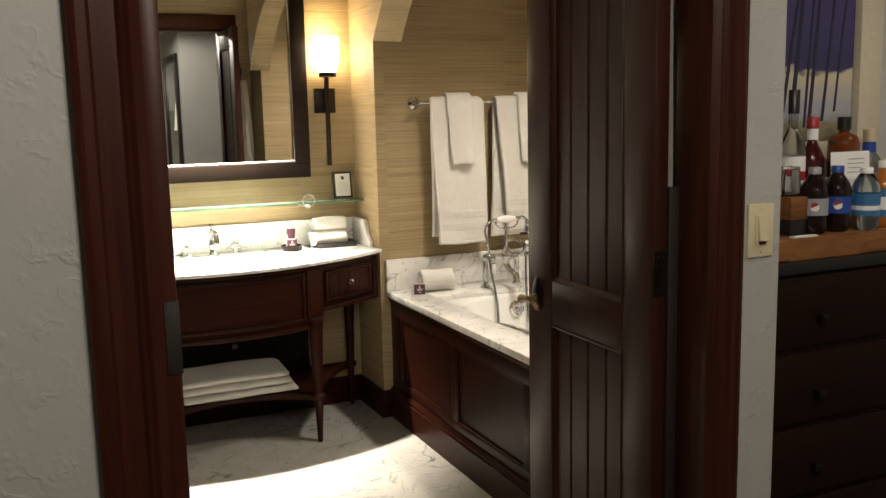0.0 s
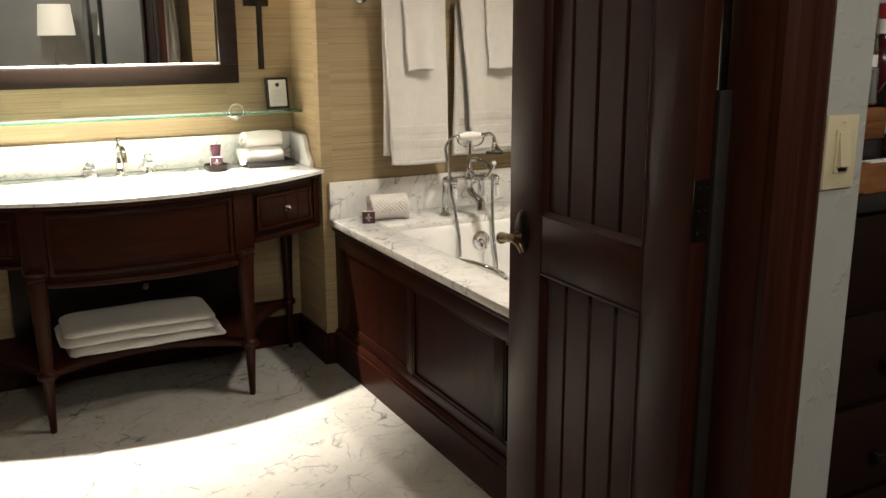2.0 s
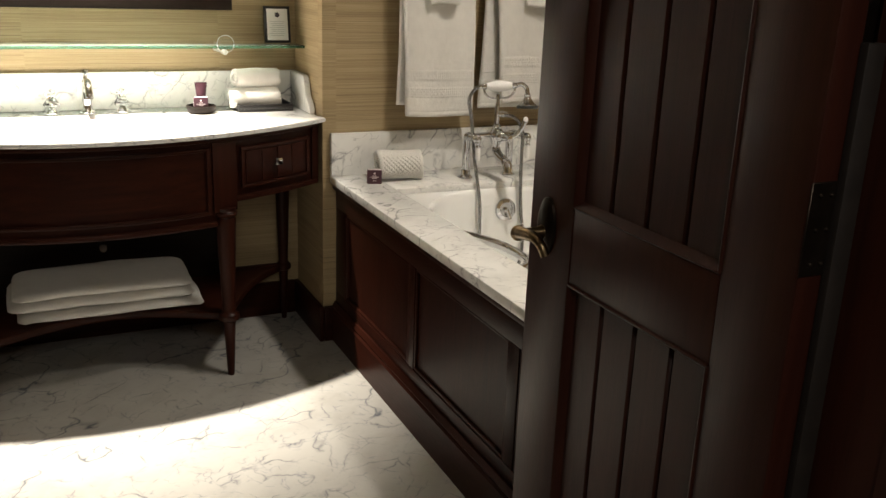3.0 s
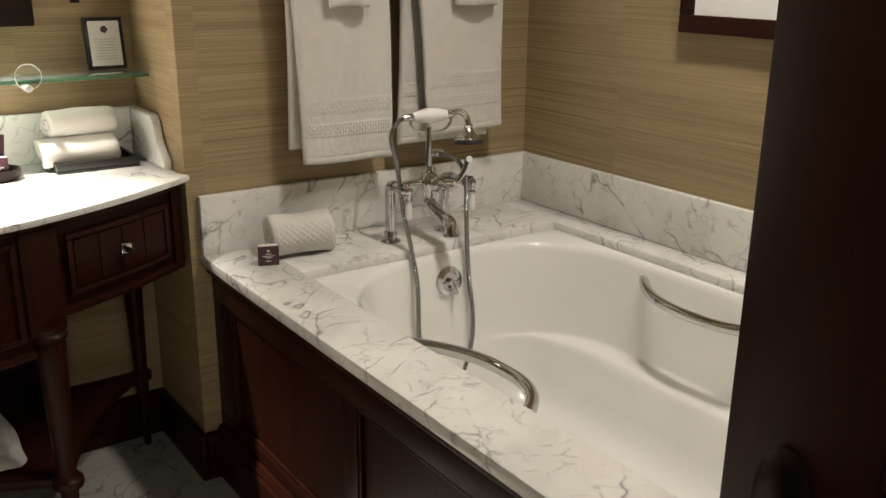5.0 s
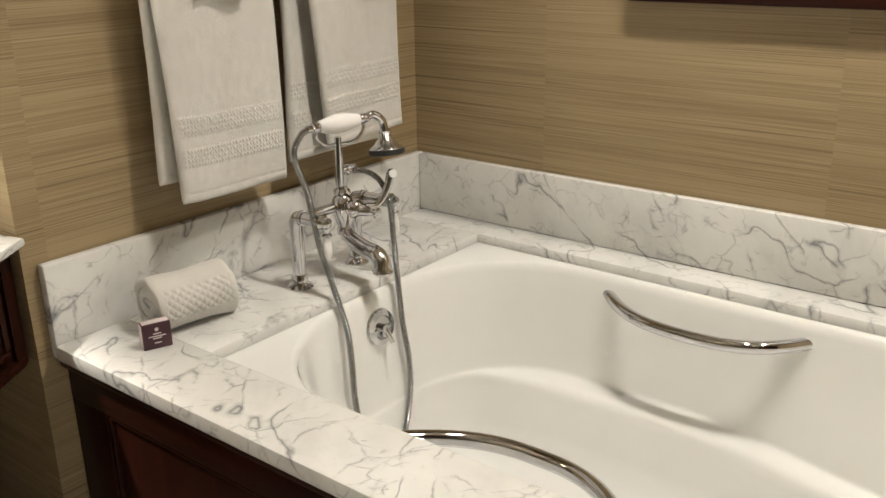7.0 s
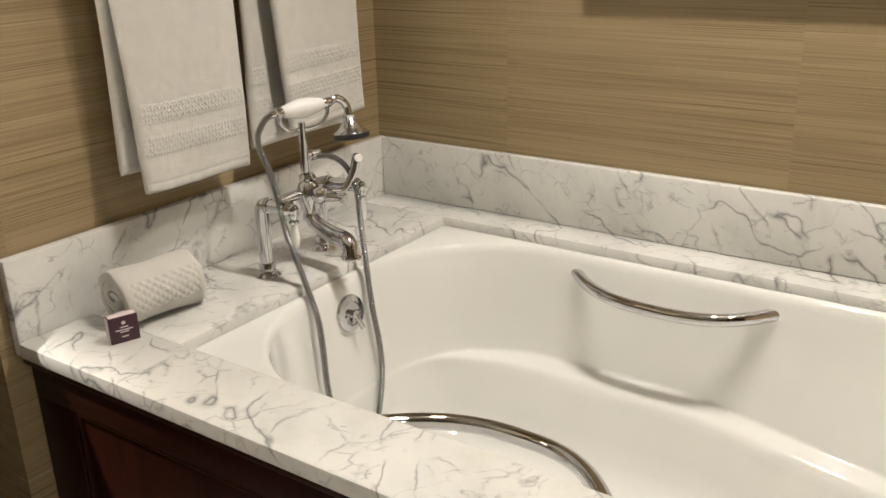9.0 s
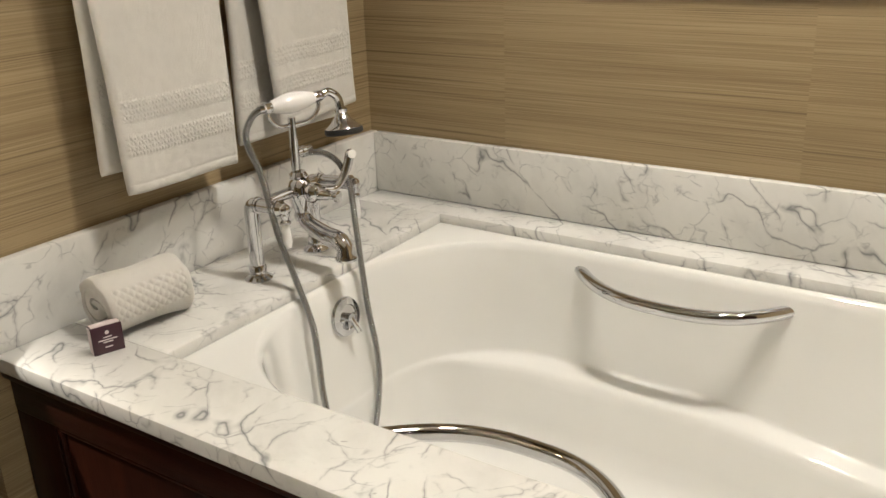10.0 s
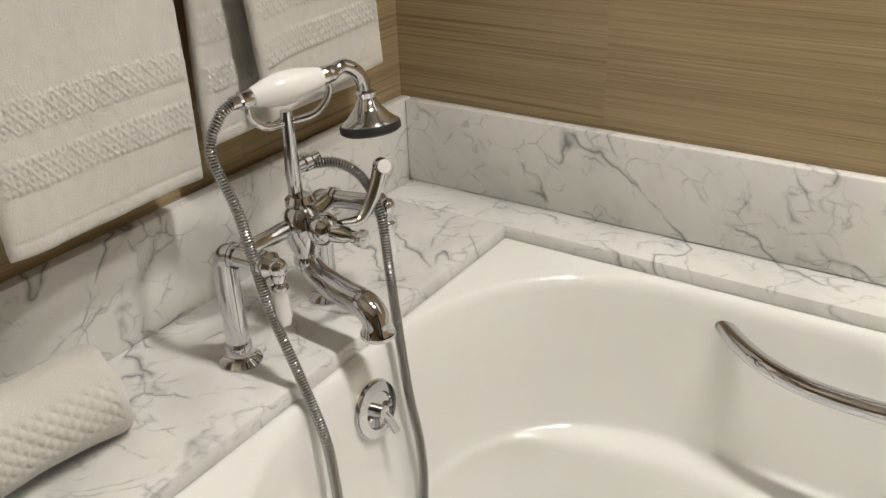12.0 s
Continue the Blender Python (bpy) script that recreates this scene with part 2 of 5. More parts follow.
M_LAMPSHADE = glow("lit linen lampshade", (1.0, 0.88, 0.68), 0.55)
M_PAPERCARD = plain("white card", (0.80, 0.80, 0.78), 0.6, 0, 0.02)
M_INK = plain("dark print", (0.06, 0.05, 0.06), 0.7)
M_PURPLE = plain("plum packaging", (0.052, 0.016, 0.026), 0.4, 0, 0.1)
M_PINK = plain("pale lilac print", (0.66, 0.58, 0.58), 0.6)
M_IVORY = plain("ivory plastic", (0.62, 0.55, 0.36), 0.35, 0, 0.03)


# ---- building helpers ----
PLACE = {}


def thing(name, at, label, category, group="", kind=""):
    ob = new(name)
    ob.location = at
    PLACE[ob] = Vector(at)
    return tagged(ob, label, category, group, kind)


def mesh_of(name, bm, material, smooth=40):
    me = bpy.data.meshes.new(name)
    bmesh.ops.recalc_face_normals(bm, faces=bm.faces[:])
    bm.to_mesh(me)
    bm.free()
    me.materials.append(material)
    if smooth:
        me.shade_smooth()
        me.set_sharp_from_angle(angle=radians(smooth))
    return me


def part(name, bm, material, parent, label="", smooth=40):
    """One mesh under a thing or under a part; the mesh is given in world metres."""
    at = PLACE[parent]
    bmesh.ops.translate(bm, verts=bm.verts[:], vec=-at)
    ob = new(name, mesh_of(name, bm, material, smooth))
    ob.parent = parent
    PLACE[ob] = at
    return tagged(ob, label)


def solo(name, bm, material, label, category, kind="", group="", at=None, smooth=40):
    at = Vector(at or (0, 0, 0))
    bmesh.ops.translate(bm, verts=bm.verts[:], vec=-at)
    ob = new(name, mesh_of(name, bm, material, smooth))
    ob.location = at
    PLACE[ob] = at
    return tagged(ob, label, category, group, kind)


def box(x0, y0, z0, x1, y1, z1, bevel=0.0, segs=2, bm=None):
    own = bmesh.new()
    v = [own.verts.new((x, y, z)) for x in (x0, x1) for y in (y0, y1) for z in (z0, z1)]
    for f in ((0, 1, 3, 2), (4, 6, 7, 5), (0, 4, 5, 1), (2, 3, 7, 6), (0, 2, 6, 4), (1, 5, 7, 3)):
        own.faces.new([v[i] for i in f])
    bmesh.ops.recalc_face_normals(own, faces=own.faces[:])
    if bevel:
        bmesh.ops.bevel(own, geom=own.edges[:], offset=bevel, segments=segs, profile=0.5, affect="EDGES")
    return joined(bm, own)


def joined(bm, own):
    if bm is None:
        return own
    me = bpy.data.meshes.new("tmp")
    own.to_mesh(me)
    own.free()
    bm.from_mesh(me)
    bpy.data.meshes.remove(me)
    return bm


def prism(points, axis, a, b, bevel=0.0, segs=2, bm=None):
    """A flat outline, pushed along an axis from a to b. Points are in the other two axes' order."""
    own = bmesh.new()
    i = "xyz".index(axis)

    def at(p, d):
        q = list(p)
        q.insert(i, d)
        return q
    lo = [own.verts.new(at(p, a)) for p in points]
    hi = [own.verts.new(at(p, b)) for p in points]
    caps = [own.faces.new(lo), own.faces.new(hi)]
    n = len(points)
    for k in range(n):
        own.faces.new((lo[k], lo[(k + 1) % n], hi[(k + 1) % n], hi[k]))
    bmesh.ops.recalc_face_normals(own, faces=own.faces[:])
    if bevel:
        edges = list({e for f in caps for e in f.edges})
        bmesh.ops.bevel(own, geom=edges, offset=bevel, segments=segs, profile=0.5, affect="EDGES")
    return joined(bm, own)


def lathe(profile, at=(0, 0, 0), segs=24, turn=None, bm=None):
    """Turns (radius, height) pairs about z, then sets them at a place, turned by a matrix."""
    own = bmesh.new()
    rings = []
    for r, z in profile:
        if r < 1e-5:
            rings.append([own.verts.new((0, 0, z))])
        else:
            rings.append([own.verts.new((r * math.cos(2 * math.pi * k / segs), r * math.sin(2 * math.pi * k / segs), z)) for k in range(segs)])
    for a, b in zip(rings, rings[1:]):
        for k in range(segs):
            q = [a[k % len(a)], a[(k + 1) % len(a)], b[(k + 1) % len(b)], b[k % len(b)]]
            q = list(dict.fromkeys(q))
            if len(q) > 2:
                own.faces.new(q)
    for r in (rings[0], rings[-1]):
        if len(r) > 2:
            own.faces.new(r)
    m = Matrix.Translation(at) @ (turn or Matrix.Identity(4))
    bmesh.ops.transform(own, matrix=m, verts=own.verts[:])
    bmesh.ops.recalc_face_normals(own, faces=own.faces[:])
    return joined(bm, own)


def toward(direction):
    return Vector(direction).to_track_quat("Z", "Y").to_matrix().to_4x4()


def spline(points, per=8):
    p = [Vector(q) for q in points]
    p = [2 * p[0] - p[1]] + p + [2 * p[-1] - p[-2]]
    out = []
    for i in range(1, len(p) - 2):
        for k in range(per):
            t = k / per
            a, b, c, d = p[i - 1:i + 3]
            out.append(0.5 * ((2 * b) + (c - a) * t + (2 * a - 5 * b + 4 * c - d) * t * t + (3 * b - a - 3 * c + d) * t ** 3))
    return out + [p[-2]]


def sweep(points, radius, segs=12, bm=None, flat=1.0):
    """A round bar along a line; radius is a number or a function of 0 to 1."""
    own = bmesh.new()
    n = len(points)
    tangent = [(points[min(i + 1, n - 1)] - points[max(i - 1, 0)]).normalized() for i in range(n)]
    side = tangent[0].orthogonal().normalized()
    rings = []
    for i, (p, t) in enumerate(zip(points, tangent)):
        side = (side - t * side.dot(t)).normalized()
        up = t.cross(side)
        r = radius(i / (n - 1)) if callable(radius) else radius
        rings.append([own.verts.new(p + side * (r * math.cos(2 * math.pi * k / segs)) + up * (r * flat * math.sin(2 * math.pi * k / segs))) for k in range(segs)])
    for a, b in zip(rings, rings[1:]):
        for k in range(segs):
            own.faces.new((a[k], a[(k + 1) % segs], b[(k + 1) % segs], b[k]))
    own.faces.new(rings[0])
    own.faces.new(rings[-1])
    bmesh.ops.recalc_face_normals(own, faces=own.faces[:])
    return joined(bm, own)


def ball(at, r, bm=None, segs=16, squash=1.0):
    prof = [(r * math.sin(math.pi * i / 10), -r * squash * math.cos(math.pi * i / 10)) for i in range(11)]
    prof[0], prof[-1] = (0, prof[0][1]), (0, prof[-1][1])
    return lathe(prof, at, segs, None, bm)


# ---- structure ----
ROOM_Z = 2.45
ARCH_Z, ARCH_RISE = 1.80, 0.50
Y_DOOR0, Y_DOOR1 = 1.60, 1.700
X_JAMB0, X_JAMB1 = 0.200, 1.384
Y_VAN, Y_TOW, Y_NEAR, X_LONG, X_RET = 4.32, 3.99, 2.05, 2.546, 1.478


def shell(name, bm, material, label):
    return solo(name, bm, material, label, "wall", "structure", smooth=30)


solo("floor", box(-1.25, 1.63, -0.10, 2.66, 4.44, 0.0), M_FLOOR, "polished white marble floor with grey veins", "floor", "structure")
solo("floor_bedroom", box(-2.6, -3.1, -0.10, 3.3, 1.63, 0.0), M_CARPET, "brown carpeted bedroom floor", "floor", "structure")
solo("ceiling", box(-2.6, -3.1, ROOM_Z, 3.3, 4.5, ROOM_Z + 0.1), M_CEIL, "plain beige plastered ceiling", "ceiling", "structure")
shell("wall_vanity", box(-1.25, Y_VAN, 0, X_RET, Y_VAN + 0.12, ROOM_Z), M_PAPER, "beige grasscloth wall behind the vanity")
shell("wall_towel", box(X_RET, Y_TOW, 0, 2.66, Y_VAN + 0.12, ROOM_Z), M_PAPER, "beige grasscloth wall at the head of the bath")
shell("wall_bath", box(X_LONG, Y_NEAR, 0, 2.66, Y_TOW, ROOM_Z), M_PAPER, "beige grasscloth wall along the bath")
shell("wall_bath_foot", box(1.56, 1.98, 0, 2.66, Y_NEAR, ROOM_Z), M_PAPER, "beige grasscloth wall at the foot of the bath")
shell("wall_left", box(-1.25, 1.70, 0, -1.13, Y_VAN, ROOM_Z), M_PAPER, "beige grasscloth side wall of the bathroom")
half, mid = (Y_TOW - Y_NEAR) / 2, (Y_TOW + Y_NEAR) / 2
radius = (half ** 2 + ARCH_RISE ** 2) / (2 * ARCH_RISE)
sweep_a = math.asin(half / radius)
arc = [(mid + radius * math.sin(sweep_a * (1 - k / 16)), ARCH_Z + ARCH_RISE - radius + radius * math.cos(sweep_a * (1 - k / 16))) for k in range(33)]
shell("wall_arch", prism([(Y_TOW, ROOM_Z)] + arc + [(Y_NEAR, ROOM_Z)], "x", X_RET, 1.62), M_PAPER, "papered arch over the bath alcove")
shell("wall_door_side", box(-2.6, Y_DOOR0, 0, X_JAMB0, Y_DOOR1, ROOM_Z), M_PLASTER, "grey trowelled plaster wall beside the doorway")
shell("wall_door_head", box(X_JAMB0, Y_DOOR0, 2.12, X_JAMB1, Y_DOOR1, ROOM_Z), M_PLASTER, "grey plaster wall over the doorway")
shell("wall_switch", box(X_JAMB1, Y_DOOR0, 0, 1.56, Y_DOOR1, ROOM_Z), M_PLASTER, "grey plaster wall with a light switch")
shell("wall_niche_side", box(1.56, Y_DOOR0, 0, 1.605, 1.98, ROOM_Z), M_PLASTER, "grey plaster wall end beside the drinks niche")
shell("wall_door_lining", box(-1.13, Y_DOOR1, 0, X_JAMB0 - 0.02, Y_DOOR1 + 0.004, ROOM_Z), M_PAPER, "beige grasscloth on the bathroom side of the doorway")
shell("wall_door_lining_head", box(X_JAMB0 - 0.02, Y_DOOR1, 2.13, X_JAMB1 + 0.02, Y_DOOR1 + 0.004, ROOM_Z), M_PAPER, "beige grasscloth over the bathroom side of the doorway")
shell("wall_robe", box(X_JAMB1 + 0.02, Y_DOOR1, 0, 1.556, Y_DOOR1 + 0.004, ROOM_Z), M_PAPER, "beige grasscloth behind the bathrobe")
shell("wall_robe_side", box(1.556, Y_DOOR1, 0, 1.5605, Y_NEAR - 0.001, ROOM_Z), M_PAPER, "beige grasscloth beside the bathrobe")
shell("wall_niche_back", box(1.605, 1.96, 0, 3.3, 1.98, ROOM_Z), M_PLASTER, "grey plaster back of the drinks niche")
shell("wall_bedroom_east", box(3.2, -3.1, 0, 3.3, 1.96, ROOM_Z), M_PLASTER, "grey plaster bedroom wall")
shell("wall_bedroom_south", box(-2.6, -3.1, 0, 1.5, -3.0, ROOM_Z), M_PLASTER, "grey plaster bedroom end wall")
shell("wall_bedroom_corner", box(1.5, -3.1, 0, 3.2, -1.3, ROOM_Z), M_PLASTER, "grey plaster wall corner in the bedroom")
shell("wall_bedroom_west", box(-2.7, -3.1, 0, -2.6, 1.7, ROOM_Z), M_PLASTER, "grey plaster bedroom side wall")


def baseboard(x0, y0, x1, y1):
    b = box(x0, y0, 0, x1, y1, 0.135, 0.004)
    return solo("baseboard", b, M_WOODX, "dark mahogany baseboard", "baseboard", "structure")


baseboard(-1.13, Y_VAN - 0.018, X_RET - 0.018, Y_VAN)
baseboard(X_RET - 0.018, Y_TOW - 0.018, X_RET, Y_VAN)
baseboard(X_RET, Y_TOW - 0.018, 1.53, Y_TOW)


# ---- doorway ----
def casing_leg(x_out, x_in, y, way, z1):
    """A moulded upright: flat board, raised outer fillet and an inner bead."""
    s = 1 if x_in > x_out else -1
    w = abs(x_in - x_out)
    u = [0, 0.010, 0.014, 0.030, 0.036, w - 0.040, w - 0.034, w - 0.026, w - 0.018, w - 0.010, w]
    h = [0.030, 0.034, 0.030, 0.030, 0.022, 0.022, 0.028, 0.020, 0.026, 0.020, 0.016]
    pts = [(x_out, y)] + [(x_out + s * a, y - way * b) for a, b in zip(u, h)] + [(x_in, y)]
    return prism(pts, "z", 0, z1)


def door_casing():
    t = thing("door_casing", (X_JAMB0, Y_DOOR0, 0), "red-brown stained moulded timber door casing", "door frame", kind="structure")
    part("upright", casing_leg(0.068, X_JAMB0 - 0.018, Y_DOOR0, 1, 2.24), M_CASING, t)
    part("upright", casing_leg(1.468, X_JAMB1 - 0.008, Y_DOOR0, 1, 2.24), M_CASING, t)
    part("head", box(0.066, Y_DOOR0 - 0.026, 2.24, 1.470, Y_DOOR0, 2.36, 0.004), M_CASING, t)
    part("jamb", box(X_JAMB0 - 0.02, Y_DOOR0 - 0.012, 0, X_JAMB0 + 0.012, Y_DOOR1 + 0.004, 2.12, 0.003), M_CASING, t)
    part("jamb", box(X_JAMB1 - 0.006, Y_DOOR0 - 0.012, 0, X_JAMB1 + 0.004, Y_DOOR1 + 0.004, 2.12, 0.003), M_CASING, t)
    part("head_jamb", box(X_JAMB0 + 0.012, Y_DOOR0 - 0.010, 2.10, X_JAMB1 - 0.012, Y_DOOR1 + 0.004, 2.125, 0.003), M_CASING, t)
    part("upright", casing_leg(0.090, X_JAMB0 - 0.010, Y_DOOR1, -1, 2.22), M_CASING, t)
    part("upright", casing_leg(X_JAMB1 + 0.080, X_JAMB1 + 0.004, Y_DOOR1, -1, 2.22), M_CASING, t)
    part("head", box(0.090, Y_DOOR1, 2.12, X_JAMB1 + 0.080, Y_DOOR1 + 0.026, 2.22, 0.004), M_CASING, t)
    # Added strip closes the lower hinge gap; its near-black colour stands for shade
    part("door_stop", box(X_JAMB1 - 0.034, Y_DOOR1 - 0.012, 0, X_JAMB1 - 0.0062, Y_DOOR1 - 0.0006, 1.28, 0.001), M_OXIDE_AND_GAP, t)
    part("strike_plate", box(X_JAMB0 - 0.012, Y_DOOR0 - 0.016, 1.02, X_JAMB0 + 0.014, Y_DOOR0 - 0.004, 1.15, 0.001), M_OXIDE_AND_GAP, t, "dull near-black strike plate")


door_casing()


def bathroom_door():
    """Open square to the wall; its face to the room lies at x = 1.315."""
    x0, x1, y0, y1, z0, z1 = 1.315, 1.355, 1.700, 2.290, 0.012, 2.085
    t = thing("door_1", (x1, y0, 0), "dark stained plank door standing wide open", "door", kind="structure")
    for ya, yb in ((y0, 1.822), (2.160, y1)):
        part("stile", box(x0, ya, z0, x1, yb, z1, 0.003), M_DOOR, t)
    for za, zb in ((z0, 0.20), (0.858, 0.985), (1.95, z1)):
        part("rail", box(x0 + 0.001, 1.822, za, x1 - 0.001, 2.160, zb, 0.003), M_DOOR, t)
    n = 4
    w = (2.160 - 1.822) / n
    for za, zb in ((0.20, 0.858), (0.985, 1.95)):
        for k in range(n):
            part("plank", box(x0 + 0.011, 1.822 + k * w + 0.0012, za, x1 - 0.011, 1.822 + (k + 1) * w - 0.0012, zb, 0.0045, 1), M_DOOR, t)
        for face, way in ((x0, 1), (x1, -1)):
            def lip(edge, inward):
                """A small sloped moulding between frame and planks, a little proud of the frame."""
                return [(face + way * 0.0005, edge - inward * 0.002), (face - way * 0.0025, edge + inward * 0.001), (face - way * 0.0015, edge + inward * 0.004), (face + way * 0.011, edge + inward * 0.012), (face + way * 0.012, edge - inward * 0.002)]
            for edge, inward in ((za, 1), (zb, -1)):
                bm = bmesh.new()
                prof = lip(edge, inward)
                ends = [[bm.verts.new((p[0], yy, p[1])) for p in prof] for yy in (1.824, 2.158)]
                bm.faces.new(ends[0]), bm.faces.new(ends[1])
                for k in range(5):
                    bm.faces.new((ends[0][k], ends[0][(k + 1) % 5], ends[1][(k + 1) % 5], ends[1][k]))
                part("bead", bm, M_DOOR, t, smooth=50)
            for edge, inward in ((1.822, 1), (2.160, -1)):
                part("bead", prism(lip(edge, inward), "z", za + 0.001, zb - 0.001), M_DOOR, t, smooth=50)
    y, z = 2.232, 0.936
    for s, xf in ((-1, x0), (1, x1)):
        oval = lathe([(0, 0), (0.023, 0), (0.023, 0.005), (0.019, 0.009), (0.012, 0.012), (0.0, 0.012)], (0, 0, 0), 28)
        bmesh.ops.scale(oval, vec=(1.1, 2.15, 1), verts=oval.verts[:])
        bmesh.ops.transform(oval, matrix=Matrix.Translation((xf, y, z)) @ toward((s, 0, 0)), verts=oval.verts[:])
        rose = part("rose", oval, M_BRONZE, t, "oval dark bronze door rose")
        part("keyhole", lathe([(0, 0), (0.0035, 0), (0.0035, 0.010), (0.0025, 0.0105), (0, 0.0105)], (xf, y, z - 0.033), 14, toward((s, 0, 0))), M_BRASS, rose)
        part("spindle", lathe([(0.011, 0), (0.013, 0.01), (0.009, 0.02), (0.009, 0.05)], (xf, y, z - 0.009), 16, toward((s, 0, 0))), M_BRASS, rose)
        path = spline([(xf + s * 0.048, y + 0.014, z - 0.012), (xf + s * 0.050, y, z - 0.008), (xf + s * 0.052, y - 0.026, z - 0.004), (xf + s * 0.053, y - 0.048, z - 0.003), (xf + s * 0.052, y - 0.066, z - 0.010), (xf + s * 0.048, y - 0.074, z - 0.026)])
        lever = sweep(path, lambda q: 0.0115 - 0.0045 * q, 14)
        ball(path[0], 0.0135, lever)
        part("lever", lever, M_BRASS, rose, "scrolled antique brass lever")
    for z in (0.25, 1.075, 1.85):
        h = box(x0 - 0.002, y0 - 0.002, z - 0.055, x1 + 0.018, y0 + 0.0005, z + 0.055, 0.001, 1)
        lathe([(0.0, -0.068), (0.006, -0.064), (0.008, -0.055), (0.008, 0.055), (0.006, 0.064), (0.0, 0.068)], (x1 + 0.010, y0 + 0.006, z), 12, None, h)
        for dz in (-0.04, 0, 0.04):
            for dx in (0.012, 0.028):
                ball((x0 + dx, y0 - 0.002, z + dz), 0.003, h, 8)
        part("hinge", h, M_BRONZE, t, "dark bronze butt hinge")


bathroom_door()


def light_switch():
    t = thing("light_switch", (1.542, Y_DOOR0, 1.175), "ivory plastic rocker light switch on the wall", "light switch")
    plate = prism([(1.503, 1.112), (1.580, 1.112), (1.580, 1.238), (1.503, 1.238)], "y", Y_DOOR0 - 0.007, Y_DOOR0, 0.003)
    part("plate", plate, M_IVORY, t)
    part("frame", box(1.524, Y_DOOR0 - 0.010, 1.140, 1.559, Y_DOOR0 - 0.006, 1.213, 0.001), M_IVORY, t)
    part("rocker", prism([(Y_DOOR0 - 0.009, 1.149), (Y_DOOR0 - 0.019, 1.152), (Y_DOOR0 - 0.0115, 1.209), (Y_DOOR0 - 0.009, 1.209)], "x", 1.529, 1.554), M_IVORY, t)
    part("slider", box(1.533, Y_DOOR0 - 0.0135, 1.1432, 1.552, Y_DOOR0 - 0.009, 1.1482, 0.001), M_BRONZE, t, "small dark slider tab")
    for z in (1.124, 1.226):
        part("screw", ball((1.5415, Y_DOOR0 - 0.007, z), 0.003, None, 10, 0.5), M_IVORY, t)


light_switch()

# ---- bath ----
DECK_Z = 0.63
CUT = (1.650, 2.20, 2.442, 3.722)


def bath_deck():
    t = thing("bath_deck", (1.50, Y_NEAR, 0.60), "white grey-veined marble deck round the bath", "bath surround", kind="")
    z0, z1 = 0.600, DECK_Z
    part("front_slab", box(1.497, Y_NEAR + 0.002, z0, CUT[0], Y_TOW - 0.024, z1, 0.007), M_MARBLE, t)
    part("back_slab", box(CUT[2], Y_NEAR + 0.002, z0, X_LONG - 0.003, Y_TOW - 0.024, z1, 0.007), M_MARBLE, t)
    part("head_slab", box(CUT[0] - 0.004, CUT[3], z0 - 0.0004, CUT[2] + 0.004, Y_TOW - 0.024, z1 - 0.0008, 0.007), M_MARBLE, t)
    part("foot_slab", box(CUT[0] - 0.004, Y_NEAR + 0.002, z0, CUT[2] + 0.004, CUT[1], z1 - 0.0008, 0.007), M_MARBLE, t)
    part("head_upstand", box(1.502, Y_TOW - 0.024, z0, X_LONG - 0.003, Y_TOW - 0.002, 0.778, 0.004), M_MARBLE, t)
    part("back_upstand", box(X_LONG - 0.024, Y_NEAR + 0.002, z1 + 0.0005, X_LONG - 0.002, Y_TOW - 0.025, 0.7776, 0.004), M_MARBLE, t)


bath_deck()


def bath_panel():
    x = 1.525
    t = thing("bath_enclosure", (x, Y_NEAR, 0), "dark mahogany panelled bath front", "bath panel")
    ya, yb = Y_NEAR + 0.002, Y_TOW - 0.004
    bm = bmesh.new()
    prof = [(x - 0.016, 0.0), (x - 0.016, 0.118), (x - 0.010, 0.126), (x - 0.014, 0.134), (x - 0.006, 0.150), (x + 0.02, 0.152), (x + 0.02, 0.0)]
    lo, hi = [bm.verts.new((p[0], ya, p[1])) for p in prof], [bm.verts.new((p[0], yb, p[1])) for p in prof]
    bm.faces.new(lo), bm.faces.new(hi)
    for k in range(len(prof)):
        bm.faces.new((lo[k], lo[(k + 1) % len(prof)], hi[(k + 1) % len(prof)], hi[k]))
    part("plinth", bm, M_WOODY, t, smooth=25)
    part("top_rail", box(x, ya, 0.510, x + 0.022, yb, 0.578, 0.002), M_WOODY, t)
    part("cornice", box(x - 0.014, ya, 0.578, x + 0.02, yb, 0.599, 0.005), M_WOODY, t)
    part("bottom_rail", box(x, ya, 0.152, x + 0.022, yb, 0.190, 0.002), M_WOODY, t)
    stiles = [(3.880, yb), (3.262, 3.312), (2.650, 2.700), (ya, 2.120)]
    for a, b in stiles:
        part("stile", box(x + 0.0006, a, 0.190, x + 0.022, b, 0.510, 0.002), M_WOOD, t)
    for (a, _), (_, b) in zip(stiles, stiles[1:]):
        part("panel", box(x + 0.012, b - 0.002, 0.186, x + 0.020, a + 0.002, 0.514), M_WOOD, t)
        for c in ((b, 0.190, b + 0.010, 0.510), (a - 0.010, 0.190, a, 0.510), (b, 0.190, a, 0.200), (b, 0.500, a, 0.510)):
            part("bead", box(x + 0.003, c[0], c[1], x + 0.014, c[2], c[3], 0.003), M_WOOD, t)


bath_panel()


